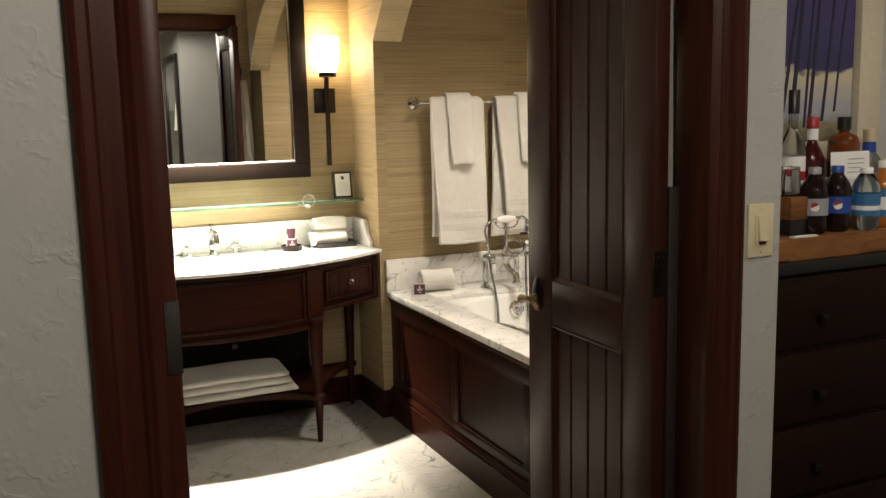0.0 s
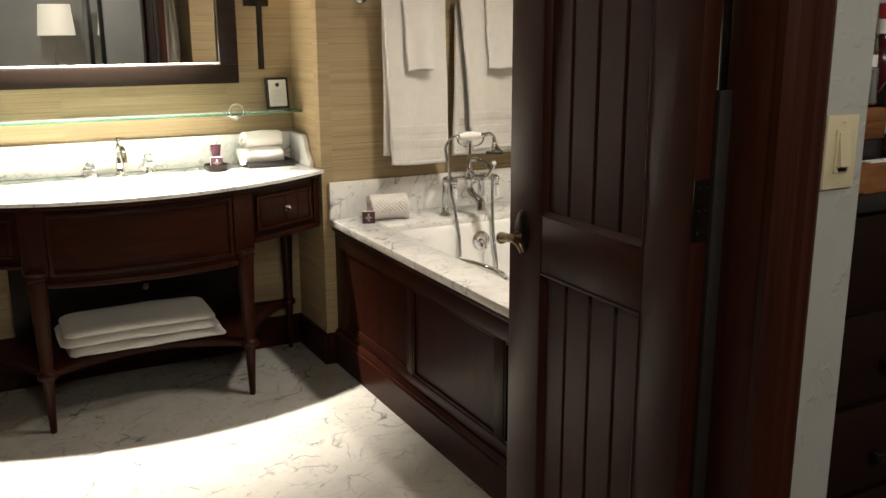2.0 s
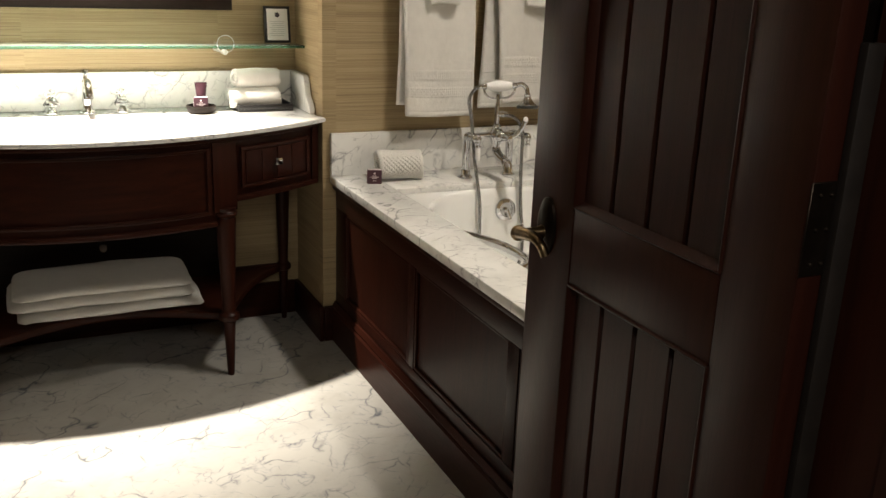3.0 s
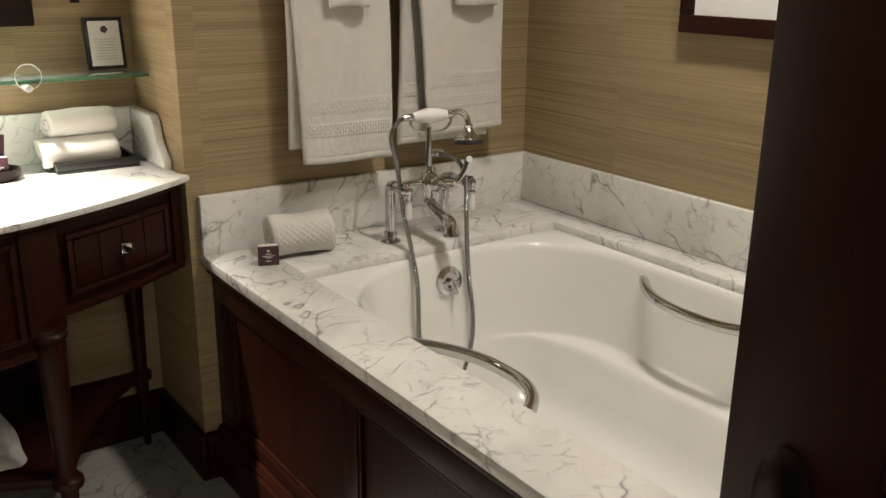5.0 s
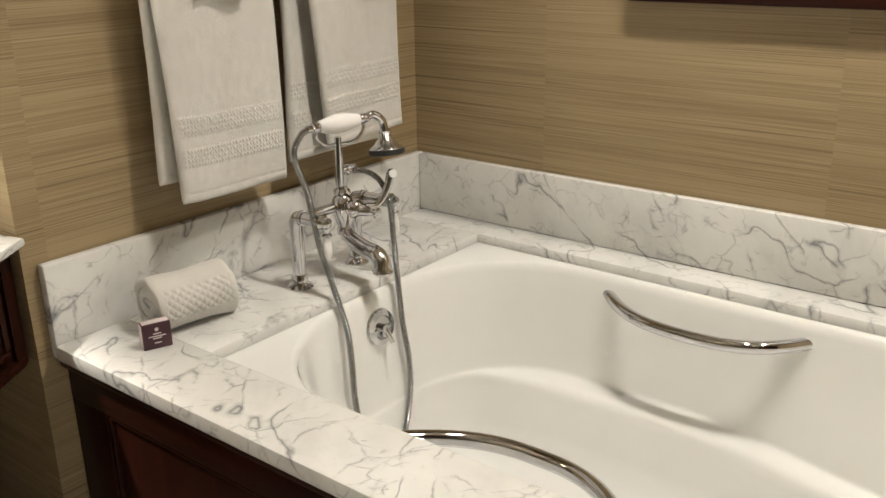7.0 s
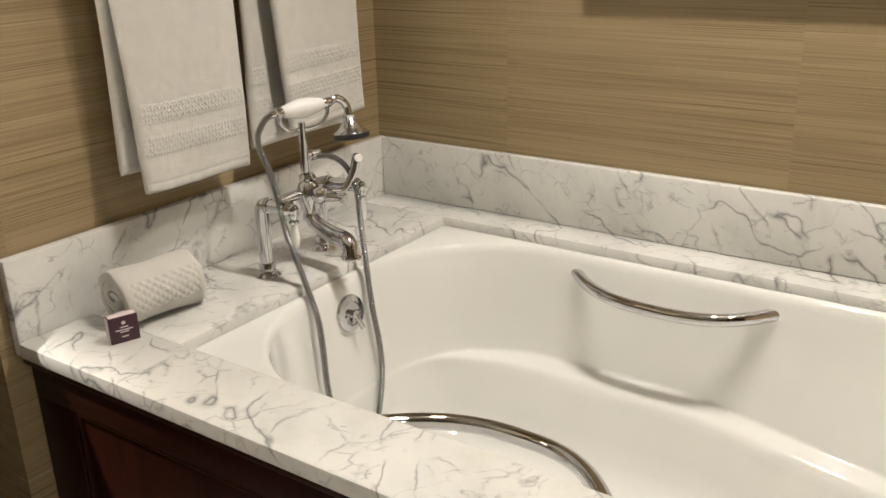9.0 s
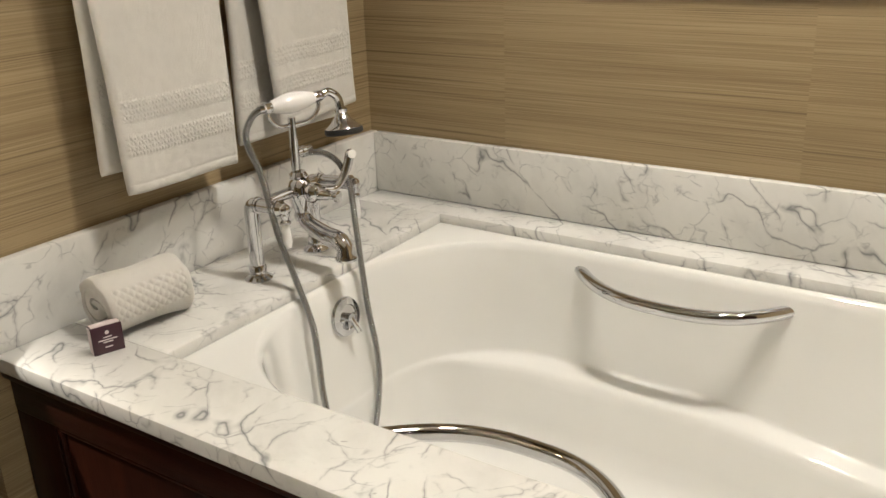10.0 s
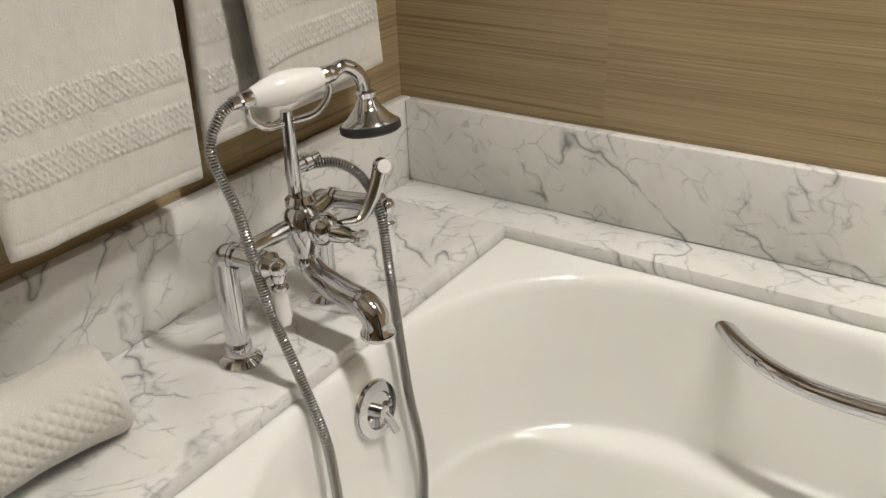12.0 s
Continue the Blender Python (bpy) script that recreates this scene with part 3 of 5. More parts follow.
def loop(cx, cy, hx, hy, r_far, r_near, z, n=18):
    """A rounded rectangle, with its own corner rounding at the head and at the foot, and steps along its long sides."""
    pts = []
    for sx, sy, r, a0 in ((1, 1, r_far, 0), (-1, 1, r_far, 90), (-1, -1, r_near, 180), (1, -1, r_near, 270)):
        rx = min(r, hx * 0.98)
        for k in range(n):
            a = radians(a0 + 90 * k / (n - 1))
            pts.append(Vector((cx + sx * (hx - rx) + rx * math.cos(a), cy + sy * (hy - r) + r * math.sin(a), z)))
        if (sx, sy) in ((-1, 1), (1, -1)):
            y0, y1 = pts[-1].y, cy - sy * (hy - (r_near if sy > 0 else r_far))
            for k in range(1, 24):
                pts.append(Vector((cx + sx * hx, y0 + (y1 - y0) * k / 24, z)))
    return pts


def bathtub():
    t = thing("bathtub", ((CUT[0] + CUT[2]) / 2, (CUT[1] + CUT[3]) / 2, 0), "white enamelled drop-in bathtub with moulded armrests", "bathtub")
    cx, cy = (CUT[0] + CUT[2]) / 2, (CUT[1] + CUT[3]) / 2
    hx, hy = (CUT[2] - CUT[0]) / 2, (CUT[3] - CUT[1]) / 2
    bm = bmesh.new()
    # inset at the sides, at the ends, corner rounding, height, and how far the armrest juts in
    profile = ((0.0006, 0.0006, 0.004, 0.560, 0), (0.0008, 0.0008, 0.004, 0.608, 0), (0.004, 0.004, 0.01, 0.609, 0), (0.010, 0.010, 0.29, 0.608, 0),
               (0.017, 0.015, 0.29, 0.603, 0), (0.022, 0.020, 0.28, 0.588, 0), (0.025, 0.024, 0.28, 0.545, 0), (0.028, 0.030, 0.27, 0.460, 0),
               (0.031, 0.036, 0.26, 0.395, 0), (0.0325, 0.039, 0.26, 0.362, 0), (0.0330, 0.040, 0.26, 0.356, 0.001), (0.0333, 0.041, 0.26, 0.352, 0.006),
               (0.0336, 0.042, 0.26, 0.350, 0.016), (0.034, 0.043, 0.26, 0.348, 0.032), (0.0345, 0.044, 0.26, 0.345, 0.046), (0.035, 0.045, 0.26, 0.340, 0.054),
               (0.0355, 0.047, 0.25, 0.330, 0.060), (0.037, 0.049, 0.25, 0.312, 0.063), (0.044, 0.062, 0.24, 0.230, 0.064), (0.062, 0.084, 0.22, 0.186, 0.060),
               (0.100, 0.130, 0.19, 0.163, 0.050), (0.150, 0.190, 0.15, 0.156, 0.040), (0.220, 0.270, 0.10, 0.153, 0.030))
    rings = []
    for dx, dy, r, z, jut in profile:
        ring = loop(cx, cy, hx - dx, hy - dy, r, max(r - 0.02, 0.004), z)
        # the armrests end short of the head; towards the sloping back they draw in and dip
        deep = min(1.0, max(0.0, (0.545 - z) / 0.17))
        for p in ring:
            side = (p.x - cx) / hx
            e = min(1.0, max(0.0, (3.68 - p.y) / 0.15))
            p.x -= jut * e * e * (3 - 2 * e) * side
            u = min(1.0, max(0.0, (3.16 - p.y) / 0.60))
            u = u * u * (3 - 2 * u) * deep
            p.x = cx + (p.x - cx) * (1 - 0.16 * u)
            p.z -= 0.035 * u * (1 if z > 0.22 else 0)
        rings.append(ring)
    rows = [[bm.verts.new(p) for p in r] for r in rings]
    n = len(rows[0])
    for a, b in zip(rows, rows[1:]):
        for k in range(n):
            bm.faces.new((a[k], a[(k + 1) % n], b[(k + 1) % n], b[k]))
    bm.faces.new(rows[-1])
    body = part("tub_body", bm, M_ENAMEL, t, smooth=60)
    for p in body.data.polygons:
        p.use_smooth = True
    # overflow plate with its lever
    at = Vector((2.056, 3.699, 0.533))
    turn = toward((0, -1, 0.12))
    plate = lathe([(0, 0), (0.041, 0), (0.041, 0.004), (0.038, 0.009), (0.026, 0.012), (0.024, 0.009), (0.0, 0.009)], at, 32, turn)
    ov = part("overflow_plate", plate, M_CHROME, t, "round chrome overflow plate")
    for s in (-1, 1):
        part("screw", ball(at + Vector((s * 0.019, -0.011, 0.0)), 0.005, None, 12, 0.6), M_CHROME, ov)
    lev = lathe([(0, 0), (0.009, 0), (0.009, 0.012), (0, 0.014)], at + Vector((0, -0.008, 0)), 16, turn)
    sweep(spline([at + Vector((0, -0.014, 0.004)), at + Vector((0.004, -0.022, -0.010)), at + Vector((0.008, -0.030, -0.030))], 5), 0.006, 10, lev)
    part("overflow_lever", lev, M_CHROME, ov)
    for s, name in ((1, "grab_bar"), (-1, "grab_bar")):
        xw = cx + s * 0.372
        ym, half = (3.150, 0.212) if s > 0 else (3.136, 0.201)
        out = 0.070 if s > 0 else 0.118
        zz = 0.562 if s > 0 else 0.574
        pts = []
        for k in range(25):
            u = -1 + k / 12
            pts.append(Vector((xw + s * 0.010 - s * (out + 0.010) * (1 - abs(u) ** (3.0 if s > 0 else 2.4)), ym + half * u, zz - 0.010 + (0.013 if s > 0 else 0.022) * u * u)))
        part(name, sweep(pts, 0.0135, 18), M_CHROME, t, "curved chrome grab bar")
    part("waste", lathe([(0, 0), (0.03, 0), (0.03, 0.003), (0.02, 0.006), (0, 0.006)], (cx, 3.36, 0.1645), 24), M_CHROME, t)


bathtub()


def hose(points, r, name, parent, per=10):
    """A ribbed metal hose: a core with one raised ring after another."""
    pts = spline(points, per)
    # even steps
    fine, acc = [pts[0]], 0.0
    step = 0.0012
    for a, b in zip(pts, pts[1:]):
        d = (b - a).length
        while acc + step <= d:
            acc += step
            fine.append(a.lerp(b, acc / d))
        acc -= d
    n = len(fine)
    ribs = [1.08, 1.08, 0.78]

    def rad(q):
        i = round(q * (n - 1))
        return r * ribs[i % 3]
    return part(name, sweep(fine, rad, 10), M_STEEL, parent, "ribbed chrome shower hose", smooth=60)


def bath_filler():
    t = thing("bath_filler", (2.038, 3.815, DECK_Z), "chrome deck-mounted bath filler with a telephone hand shower", "bath tap")
    c, zc = Vector((2.050, 3.790, 0.0)), 0.785
    f1, f2 = Vector((1.952, 3.815, DECK_Z)), Vector((2.128, 3.822, DECK_Z))
    for f, out, reach in ((f1, 0.004, 0.066), (f2, 0.020, 0.082)):
        leg = lathe([(0, 0), (0.027, 0), (0.027, 0.0025), (0.021, 0.007), (0.0175, 0.010), (0.0165, 0.014), (0.0165, 0.026), (0.0140, 0.030)], f, 28)
        z = f.z + 0.150
        part("pillar", leg, M_CHROME, t)
        arm = sweep(spline([(f.x, f.y, f.z + 0.026), (f.x, f.y, f.z + 0.08), (f.x, f.y, z - 0.020), (f.x, f.y - 0.003, z - 0.006), (f.x, f.y - 0.012, z), (f.x + out * 0.45, f.y - 0.035, z), (f.x + out, f.y - reach, z)], 8), lambda q: 0.0142 - 0.0022 * min(1, max(0, (q - 0.62) / 0.1)), 20)
        for q, r in ((0.22, 0.0155), (0.30, 0.0155), (0.86, 0.0150), (0.95, 0.0150)):
            lathe([(r, -0.002), (r, 0.002)], (f.x + out * q, f.y - reach * q, z), 20, toward((out, -reach, 0)), arm)
        part("valve_arm", arm, M_CHROME, t)
    # cross pieces that join the arms to the middle body
    z = zc - 0.005
    cross = sweep(spline([(f1.x, f1.y - 0.020, z), (c.x - 0.03, c.y - 0.005, zc), (c.x + 0.03, c.y - 0.005, zc), (f2.x, f2.y - 0.020, z)], 6), 0.0105, 16)
    part("cross_pipe", cross, M_CHROME, t)
    body = lathe([(0, -0.060), (0.015, -0.060), (0.017, -0.050), (0.014, -0.042), (0.019, -0.030), (0.025, -0.012), (0.026, 0.002), (0.020, 0.018), (0.014, 0.024), (0.017, 0.030), (0.013, 0.038), (0, 0.040)], (c.x, c.y - 0.012, zc), 28)
    ball((c.x, c.y - 0.045, zc), 0.0205, body, 20)
    lathe([(0.012, 0), (0.010, 0.02), (0.0075, 0.024), (0.0075, 0.034), (0.011, 0.038), (0.011, 0.044), (0.0, 0.048)], (c.x, c.y - 0.060, zc - 0.001), 18, toward((0.1, -1, 0)), body)
    part("mixer_body", body, M_CHROME, t)
    spout = sweep(spline([(c.x, c.y - 0.012, zc - 0.050), (c.x, c.y - 0.030, zc - 0.068), (c.x - 0.003, c.y - 0.070, zc - 0.080), (c.x - 0.006, c.y - 0.102, zc - 0.084), (c.x - 0.009, c.y - 0.120, zc - 0.096), (c.x - 0.010, c.y - 0.124, zc - 0.116)]), lambda q: 0.0145 + 0.0030 * math.sin(q * 3.0) + 0.001 * q + 0.0055 * max(0.0, (q - 0.78) / 0.22) ** 2, 20)
    lathe([(0.0215, 0), (0.0222, 0.002), (0.0215, 0.005), (0.014, 0.005), (0.013, 0.001)], (c.x - 0.010, c.y - 0.124, zc - 0.119), 22, None, spout)
    part("spout", spout, M_CHROME, t)
    # cross-head valves with porcelain levers
    for f, out, reach in ((f1, 0.004, 0.066), (f2, 0.020, 0.082)):
        p = Vector((f.x + out, f.y - reach - 0.015, f.z + 0.150))
        v = lathe([(0.0, 0), (0.014, 0), (0.016, 0.006), (0.012, 0.012), (0.009, 0.018), (0, 0.020)], p + Vector((0, 0.016, 0)), 20, toward((0, -1, 0)))
        ball(p, 0.0115, v, 18)
        lathe([(0.007, 0), (0.009, -0.008), (0.006, -0.016), (0.010, -0.019), (0.010, -0.023), (0.0, -0.024)], p + Vector((0, 0, -0.004)), 16, None, v)
        valve = part("valve", v, M_CHROME, t)
        part("lever", lathe([(0.0, -0.072), (0.0075, -0.071), (0.0098, -0.060), (0.0085, -0.040), (0.0068, -0.024), (0.0, -0.023)], p + Vector((0, 0, -0.002)), 18), M_PORCELAIN, valve, "white porcelain lever")
    # diverter lever
    d = sweep(spline([(c.x + 0.012, c.y - 0.062, zc + 0.006), (c.x + 0.040, c.y - 0.070, zc + 0.004), (c.x + 0.062, c.y - 0.076, zc + 0.030), (c.x + 0.074, c.y - 0.080, zc + 0.062)]), lambda q: 0.0055 + 0.0045 * q, 14, None, 0.8)
    ball((c.x + 0.074, c.y - 0.080, zc + 0.062), 0.0105, d, 16)
    dv = part("diverter_lever", d, M_CHROME, t)
    part("button", lathe([(0, 0), (0.0085, 0), (0.0085, 0.002), (0, 0.003)], (c.x + 0.0695, c.y - 0.0883, zc + 0.0645), 18, toward((-0.45, -0.85, 0.25))), M_PORCELAIN, dv)
    # riser with the cradle
    riser = lathe([(0.0145, 0), (0.0145, 0.008), (0.0085, 0.014), (0.0095, 0.040), (0.0075, 0.085), (0.007, 0.118)], (c.x, c.y - 0.006, zc + 0.024), 20)
    part("riser", riser, M_CHROME, t)
    zr = zc + 0.128
    h0, h1 = Vector((c.x - 0.052, c.y + 0.004, zr + 0.040)), Vector((c.x + 0.052, c.y - 0.030, zr + 0.046))
    along = (h1 - h0).normalized()
    base = Vector((c.x, c.y - 0.006, zr))
    cr = sweep(spline([h0 + along * 0.004, h0 + along * 0.004 + Vector((0, 0, -0.020)), h0 + along * 0.022 + Vector((0, 0, -0.038)), base, h1 - along * 0.022 + Vector((0, 0, -0.040)), h1 - along * 0.002 + Vector((0, 0, -0.022)), h1 - along * 0.002]), 0.0042, 10)
    part("cradle", cr, M_CHROME, t)
    m = Matrix.Translation(h0) @ toward(along)
    L = (h1 - h0).length
    grip = lathe([(0, 0.010), (0.0105, 0.010), (0.0120, 0.014), (0.0165, 0.030), (0.0192, L * 0.42), (0.0190, L * 0.58), (0.0160, L - 0.030), (0.0118, L - 0.013), (0.0105, L - 0.010), (0, L - 0.010)], h0, 28, toward(along))
    hs = part("hand_shower", grip, M_PORCELAIN, t, "white porcelain hand shower grip")
    part("collar", lathe([(0, -0.016), (0.008, -0.016), (0.008, -0.006), (0.011, -0.004), (0.011, 0.006), (0.009, 0.013), (0, 0.013)], h0, 18, toward(along)), M_CHROME, hs)
    part("collar", lathe([(0, -0.013), (0.009, -0.013), (0.011, -0.006), (0.011, 0.004), (0.008, 0.010), (0, 0.010)], h1, 18, toward(along)), M_CHROME, hs)
    down = h1 + along * 0.045 + Vector((0, -0.004, -0.034))
    neck = sweep(spline([h1 + along * 0.004, h1 + along * 0.022 + Vector((0, 0, 0.004)), h1 + along * 0.040 + Vector((0, -0.002, -0.010)), down], 8), 0.0085, 16)
    lathe([(0.0085, 0.004), (0.013, 0.0), (0.011, -0.006), (0.016, -0.016), (0.026, -0.028), (0.034, -0.034), (0.036, -0.038), (0.036, -0.043), (0.030, -0.045), (0, -0.045)], down, 28, toward((0.05, 0.14, 1)), neck)
    part("shower_head", neck, M_CHROME, hs, "bell-shaped chrome shower head")
    part("rose_rim", lathe([(0.0365, -0.036), (0.0378, -0.039), (0.0378, -0.045), (0.034, -0.0480), (0.030, -0.0465)], down, 28, toward((0.05, 0.14, 1))), M_DARKGAP, hs, "black rubber rim")
    # the hose hangs into the tub and comes back to the body
    hose([h0 - along * 0.014, h0 - along * 0.034 + Vector((0, -0.003, -0.010)), h0 - along * 0.052 + Vector((0, -0.006, -0.045)), (1.946, 3.772, 0.84), (1.946, 3.745, 0.73), (1.946, 3.712, 0.648), (1.945, 3.682, 0.57), (1.945, 3.674, 0.50), (1.945, 3.670, 0.42), (1.956, 3.664, 0.33), (1.985, 3.655, 0.25),
          (2.035, 3.650, 0.232), (2.080, 3.658, 0.28), (2.114, 3.668, 0.36), (2.118, 3.672, 0.44), (2.110, 3.680, 0.53), (2.106, 3.686, 0.62), (2.110, 3.698, 0.72), (2.118, 3.712, 0.785), (2.118, 3.735, 0.828), (2.100, 3.758, 0.850), (2.074, 3.778, 0.854)], 0.0063, "shower_hose", t)
    un = lathe([(0, 0), (0.0095, 0), (0.0095, 0.010), (0.0115, 0.012), (0.0115, 0.020), (0.008, 0.024), (0.008, 0.036), (0, 0.037)], (c.x + 0.004, c.y - 0.006, 0.856), 16, toward((1, -0.15, 0.05)))
    part("hose_union", un, M_CHROME, t)


bath_filler()


# ---- towels ----
def honeycomb(x, z, z0, z1):
    """Height of the woven puffs of a band: staggered small cushions in a sunken strip."""
    k = abs(math.sin(math.pi * (x / 0.0156 + z / 0.018)) * math.sin(math.pi * (x / 0.0156 - z / 0.018)))
    rim = min(1.0, (z - z0) / 0.003, (z1 - z) / 0.003)
    return (0.0060 * k ** 0.8 - 0.0034) * rim


def hung_towel(front, back, thick, seed, ends, lean=(0.0, 0.0), bulge=0.0, lift=0.0, woven=True):
    """A folded towel laid over the rail: up the back, round the bar, down the front, as one thick cloth with soft edges.
    front, back: the side edges (x at the top left, top right, bottom left, bottom right); ends: the lower hem's height at front left, front right and back."""
    bm = bmesh.new()
    rnd = random.Random(seed)
    ph = [rnd.uniform(0, 6.28) for _ in range(6)]
    r = 0.009 + lift + thick / 2
    top = RAIL_Z
    n_arc, arc_n = 10, 6
    low = 0.5 * (ends[0] + ends[1])

    def stations(bottom):
        zs, z = [], top
        while z > bottom + 0.205:
            zs.append(z)
            z -= 0.012
        step = 0.0021 if woven else 0.012
        while z > bottom + 0.012:
            zs.append(z)
            z -= step
        return zs + [bottom + q for q in (0.011, 0.0085, 0.006, 0.0035, 0.0015, 0.0)]
    path = [("back", z) for z in reversed(stations(ends[2]))] + [("arc", math.pi * k / n_arc) for k in range(1, n_arc)] + [("front", z) for z in stations(low)]
    nu = 190 if woven else 44
    rings = []
    for where, q in path:
        if where == "arc":
            c, normal, v, bottom = Vector((0, RAIL_Y + r * math.cos(q), top + r * math.sin(q))), Vector((0, math.cos(q), math.sin(q))), 0.0, low
            f = q / math.pi
            xl, xr = back[0] + (front[0] - back[0]) * f, back[1] + (front[1] - back[1]) * f
        else:
            bottom = low if where == "front" else ends[2]
            s = -1 if where == "front" else 1
            v = (top - q) / (top - bottom)
            c, normal = Vector((0, RAIL_Y + s * r, q)), Vector((0, s, 0))
            e = front if where == "front" else back
            xl, xr = e[0] + (e[2] - e[0]) * v, e[1] + (e[3] - e[1]) * v
            xl += 0.004 * math.sin(7 * v + ph[3]) * v
            xr += 0.003 * math.sin(6 * v + ph[4]) * v
        # the hem is rounded below and drawn in a little along its seam
        d = 1.0
        if where != "arc":
            up = (q - bottom)
            d = math.sqrt(max(0.02, 1 - (1 - min(1.0, up / 0.011)) ** 2)) if up < 0.011 else 1.0
            d *= 1 - 0.16 * math.exp(-((up - 0.019) / 0.0022) ** 2)
        half = thick / 2 * d
        ring = []

        def put(u, side):
            """u across the cloth, side -1 to 1 through its thickness"""
            x = xl + (xr - xl) * u
            y = c.y
            z = c.z
            if where == "front":
                y -= lean[0] * v + bulge * v * math.exp(-(u / 0.30) ** 2) + 0.004 * v * math.sin(5.0 * u + ph[0]) + 0.0025 * math.sin(9 * u + 4 * v + ph[1]) * v
                z += (ends[0] + (ends[1] - ends[0]) * u - low + 0.003 * math.sin(6 * u + ph[2])) * v * v
            elif where == "back":
                y -= lean[1] * v + 0.003 * math.sin(5 * u + ph[5]) * v
            y += 0.0016 * noise.noise(Vector((x * 16, z * 9, seed))) + 0.0007 * noise.noise(Vector((x * 70, z * 70, seed)))
            h = half * side
            if woven and where != "arc" and 0.02 < u < 0.98:
                for b0, b1 in ((bottom + 0.068, bottom + 0.104), (bottom + 0.126, bottom + 0.163)):
                    if b0 < q < b1:
                        h += math.copysign(honeycomb(x, q, b0, b1), side)
            return bm.verts.new((x, y + normal.y * h, z + normal.z * h))
        edge = (thick * 0.5) / max(0.01, xr - xl)
        for k in range(nu + 1):
            ring.append(put(edge + (1 - 2 * edge) * k / nu, 1))
        for k in range(1, arc_n):
            a = math.pi * k / arc_n
            ring.append(put(1 - edge + edge * math.sin(a), math.cos(a)))
        for k in range(nu + 1):
            ring.append(put(1 - edge - (1 - 2 * edge) * k / nu, -1))
        for k in range(1, arc_n):
            a = math.pi * k / arc_n
            ring.append(put(edge - edge * math.sin(a), -math.cos(a)))
        rings.append(ring)
    m = len(rings[0])
    for p, q in zip(rings, rings[1:]):
        for k in range(m):
            bm.faces.new((p[k], p[(k + 1) % m], q[(k + 1) % m], q[k]))
    bm.faces.new(rings[0]), bm.faces.new(rings[-1])
    return bm


RAIL_Y, RAIL_Z = 3.925, 1.515


def towel_rail():
    t = thing("towel_rail", (2.09, Y_TOW, RAIL_Z), "polished chrome towel rail with round rosettes", "towel rail")
    part("bar", sweep([Vector((1.675, RAIL_Y, RAIL_Z)), Vector((2.5, RAIL_Y, RAIL_Z))], 0.0085, 16), M_CHROME, t)
    for x in (1.672, 2.503):
        r = lathe([(0, 0), (0.030, 0), (0.030, 0.005), (0.024, 0.010), (0.014, 0.016), (0.010, 0.030), (0.010, 0.050), (0.016, 0.056), (0.017, 0.066), (0.012, 0.076), (0, 0.080)], (x, Y_TOW, RAIL_Z), 24, toward((0, -1, 0)))
        part("rosette", r, M_CHROME, t)


towel_rail()


def rail_towels():
    word = "white bath towel with woven bands folded over the rail"
    small = "small white hand towel folded over the bath towel"
    for front, back, ends, bulge, seed in (((1.722, 2.003, 1.748, 2.011), (1.738, 1.960, 1.728, 1.940), (0.842, 0.832, 0.878), 0.006, 3),
                                           ((2.068, 2.374, 2.112, 2.378), (2.070, 2.330, 2.046, 2.345), (0.878, 0.884, 0.858), 0.026, 8)):
        solo("bath_towel", hung_towel(front, back, 0.019, seed, ends, (0.008, 0.019), bulge), M_TOWEL, word, "towel", group="towels on the rail", at=((front[0] + front[1]) / 2, RAIL_Y, RAIL_Z), smooth=70)
    for front, back, ends, seed in (((1.800, 1.932, 1.818, 1.934), (1.803, 1.930, 1.806, 1.926), (1.222, 1.224, 1.29), 5), ((2.180, 2.325, 2.190, 2.335), (2.184, 2.326, 2.186, 2.322), (1.222, 1.218, 1.28), 6)):
        solo("hand_towel", hung_towel(front, back, 0.013, seed, ends, (0.018, -0.012), 0.0, 0.0235, False), M_TOWEL, small, "towel", group="towels on the rail", at=((front[0] + front[1]) / 2, RAIL_Y, RAIL_Z + 0.03), smooth=70)


rail_towels()


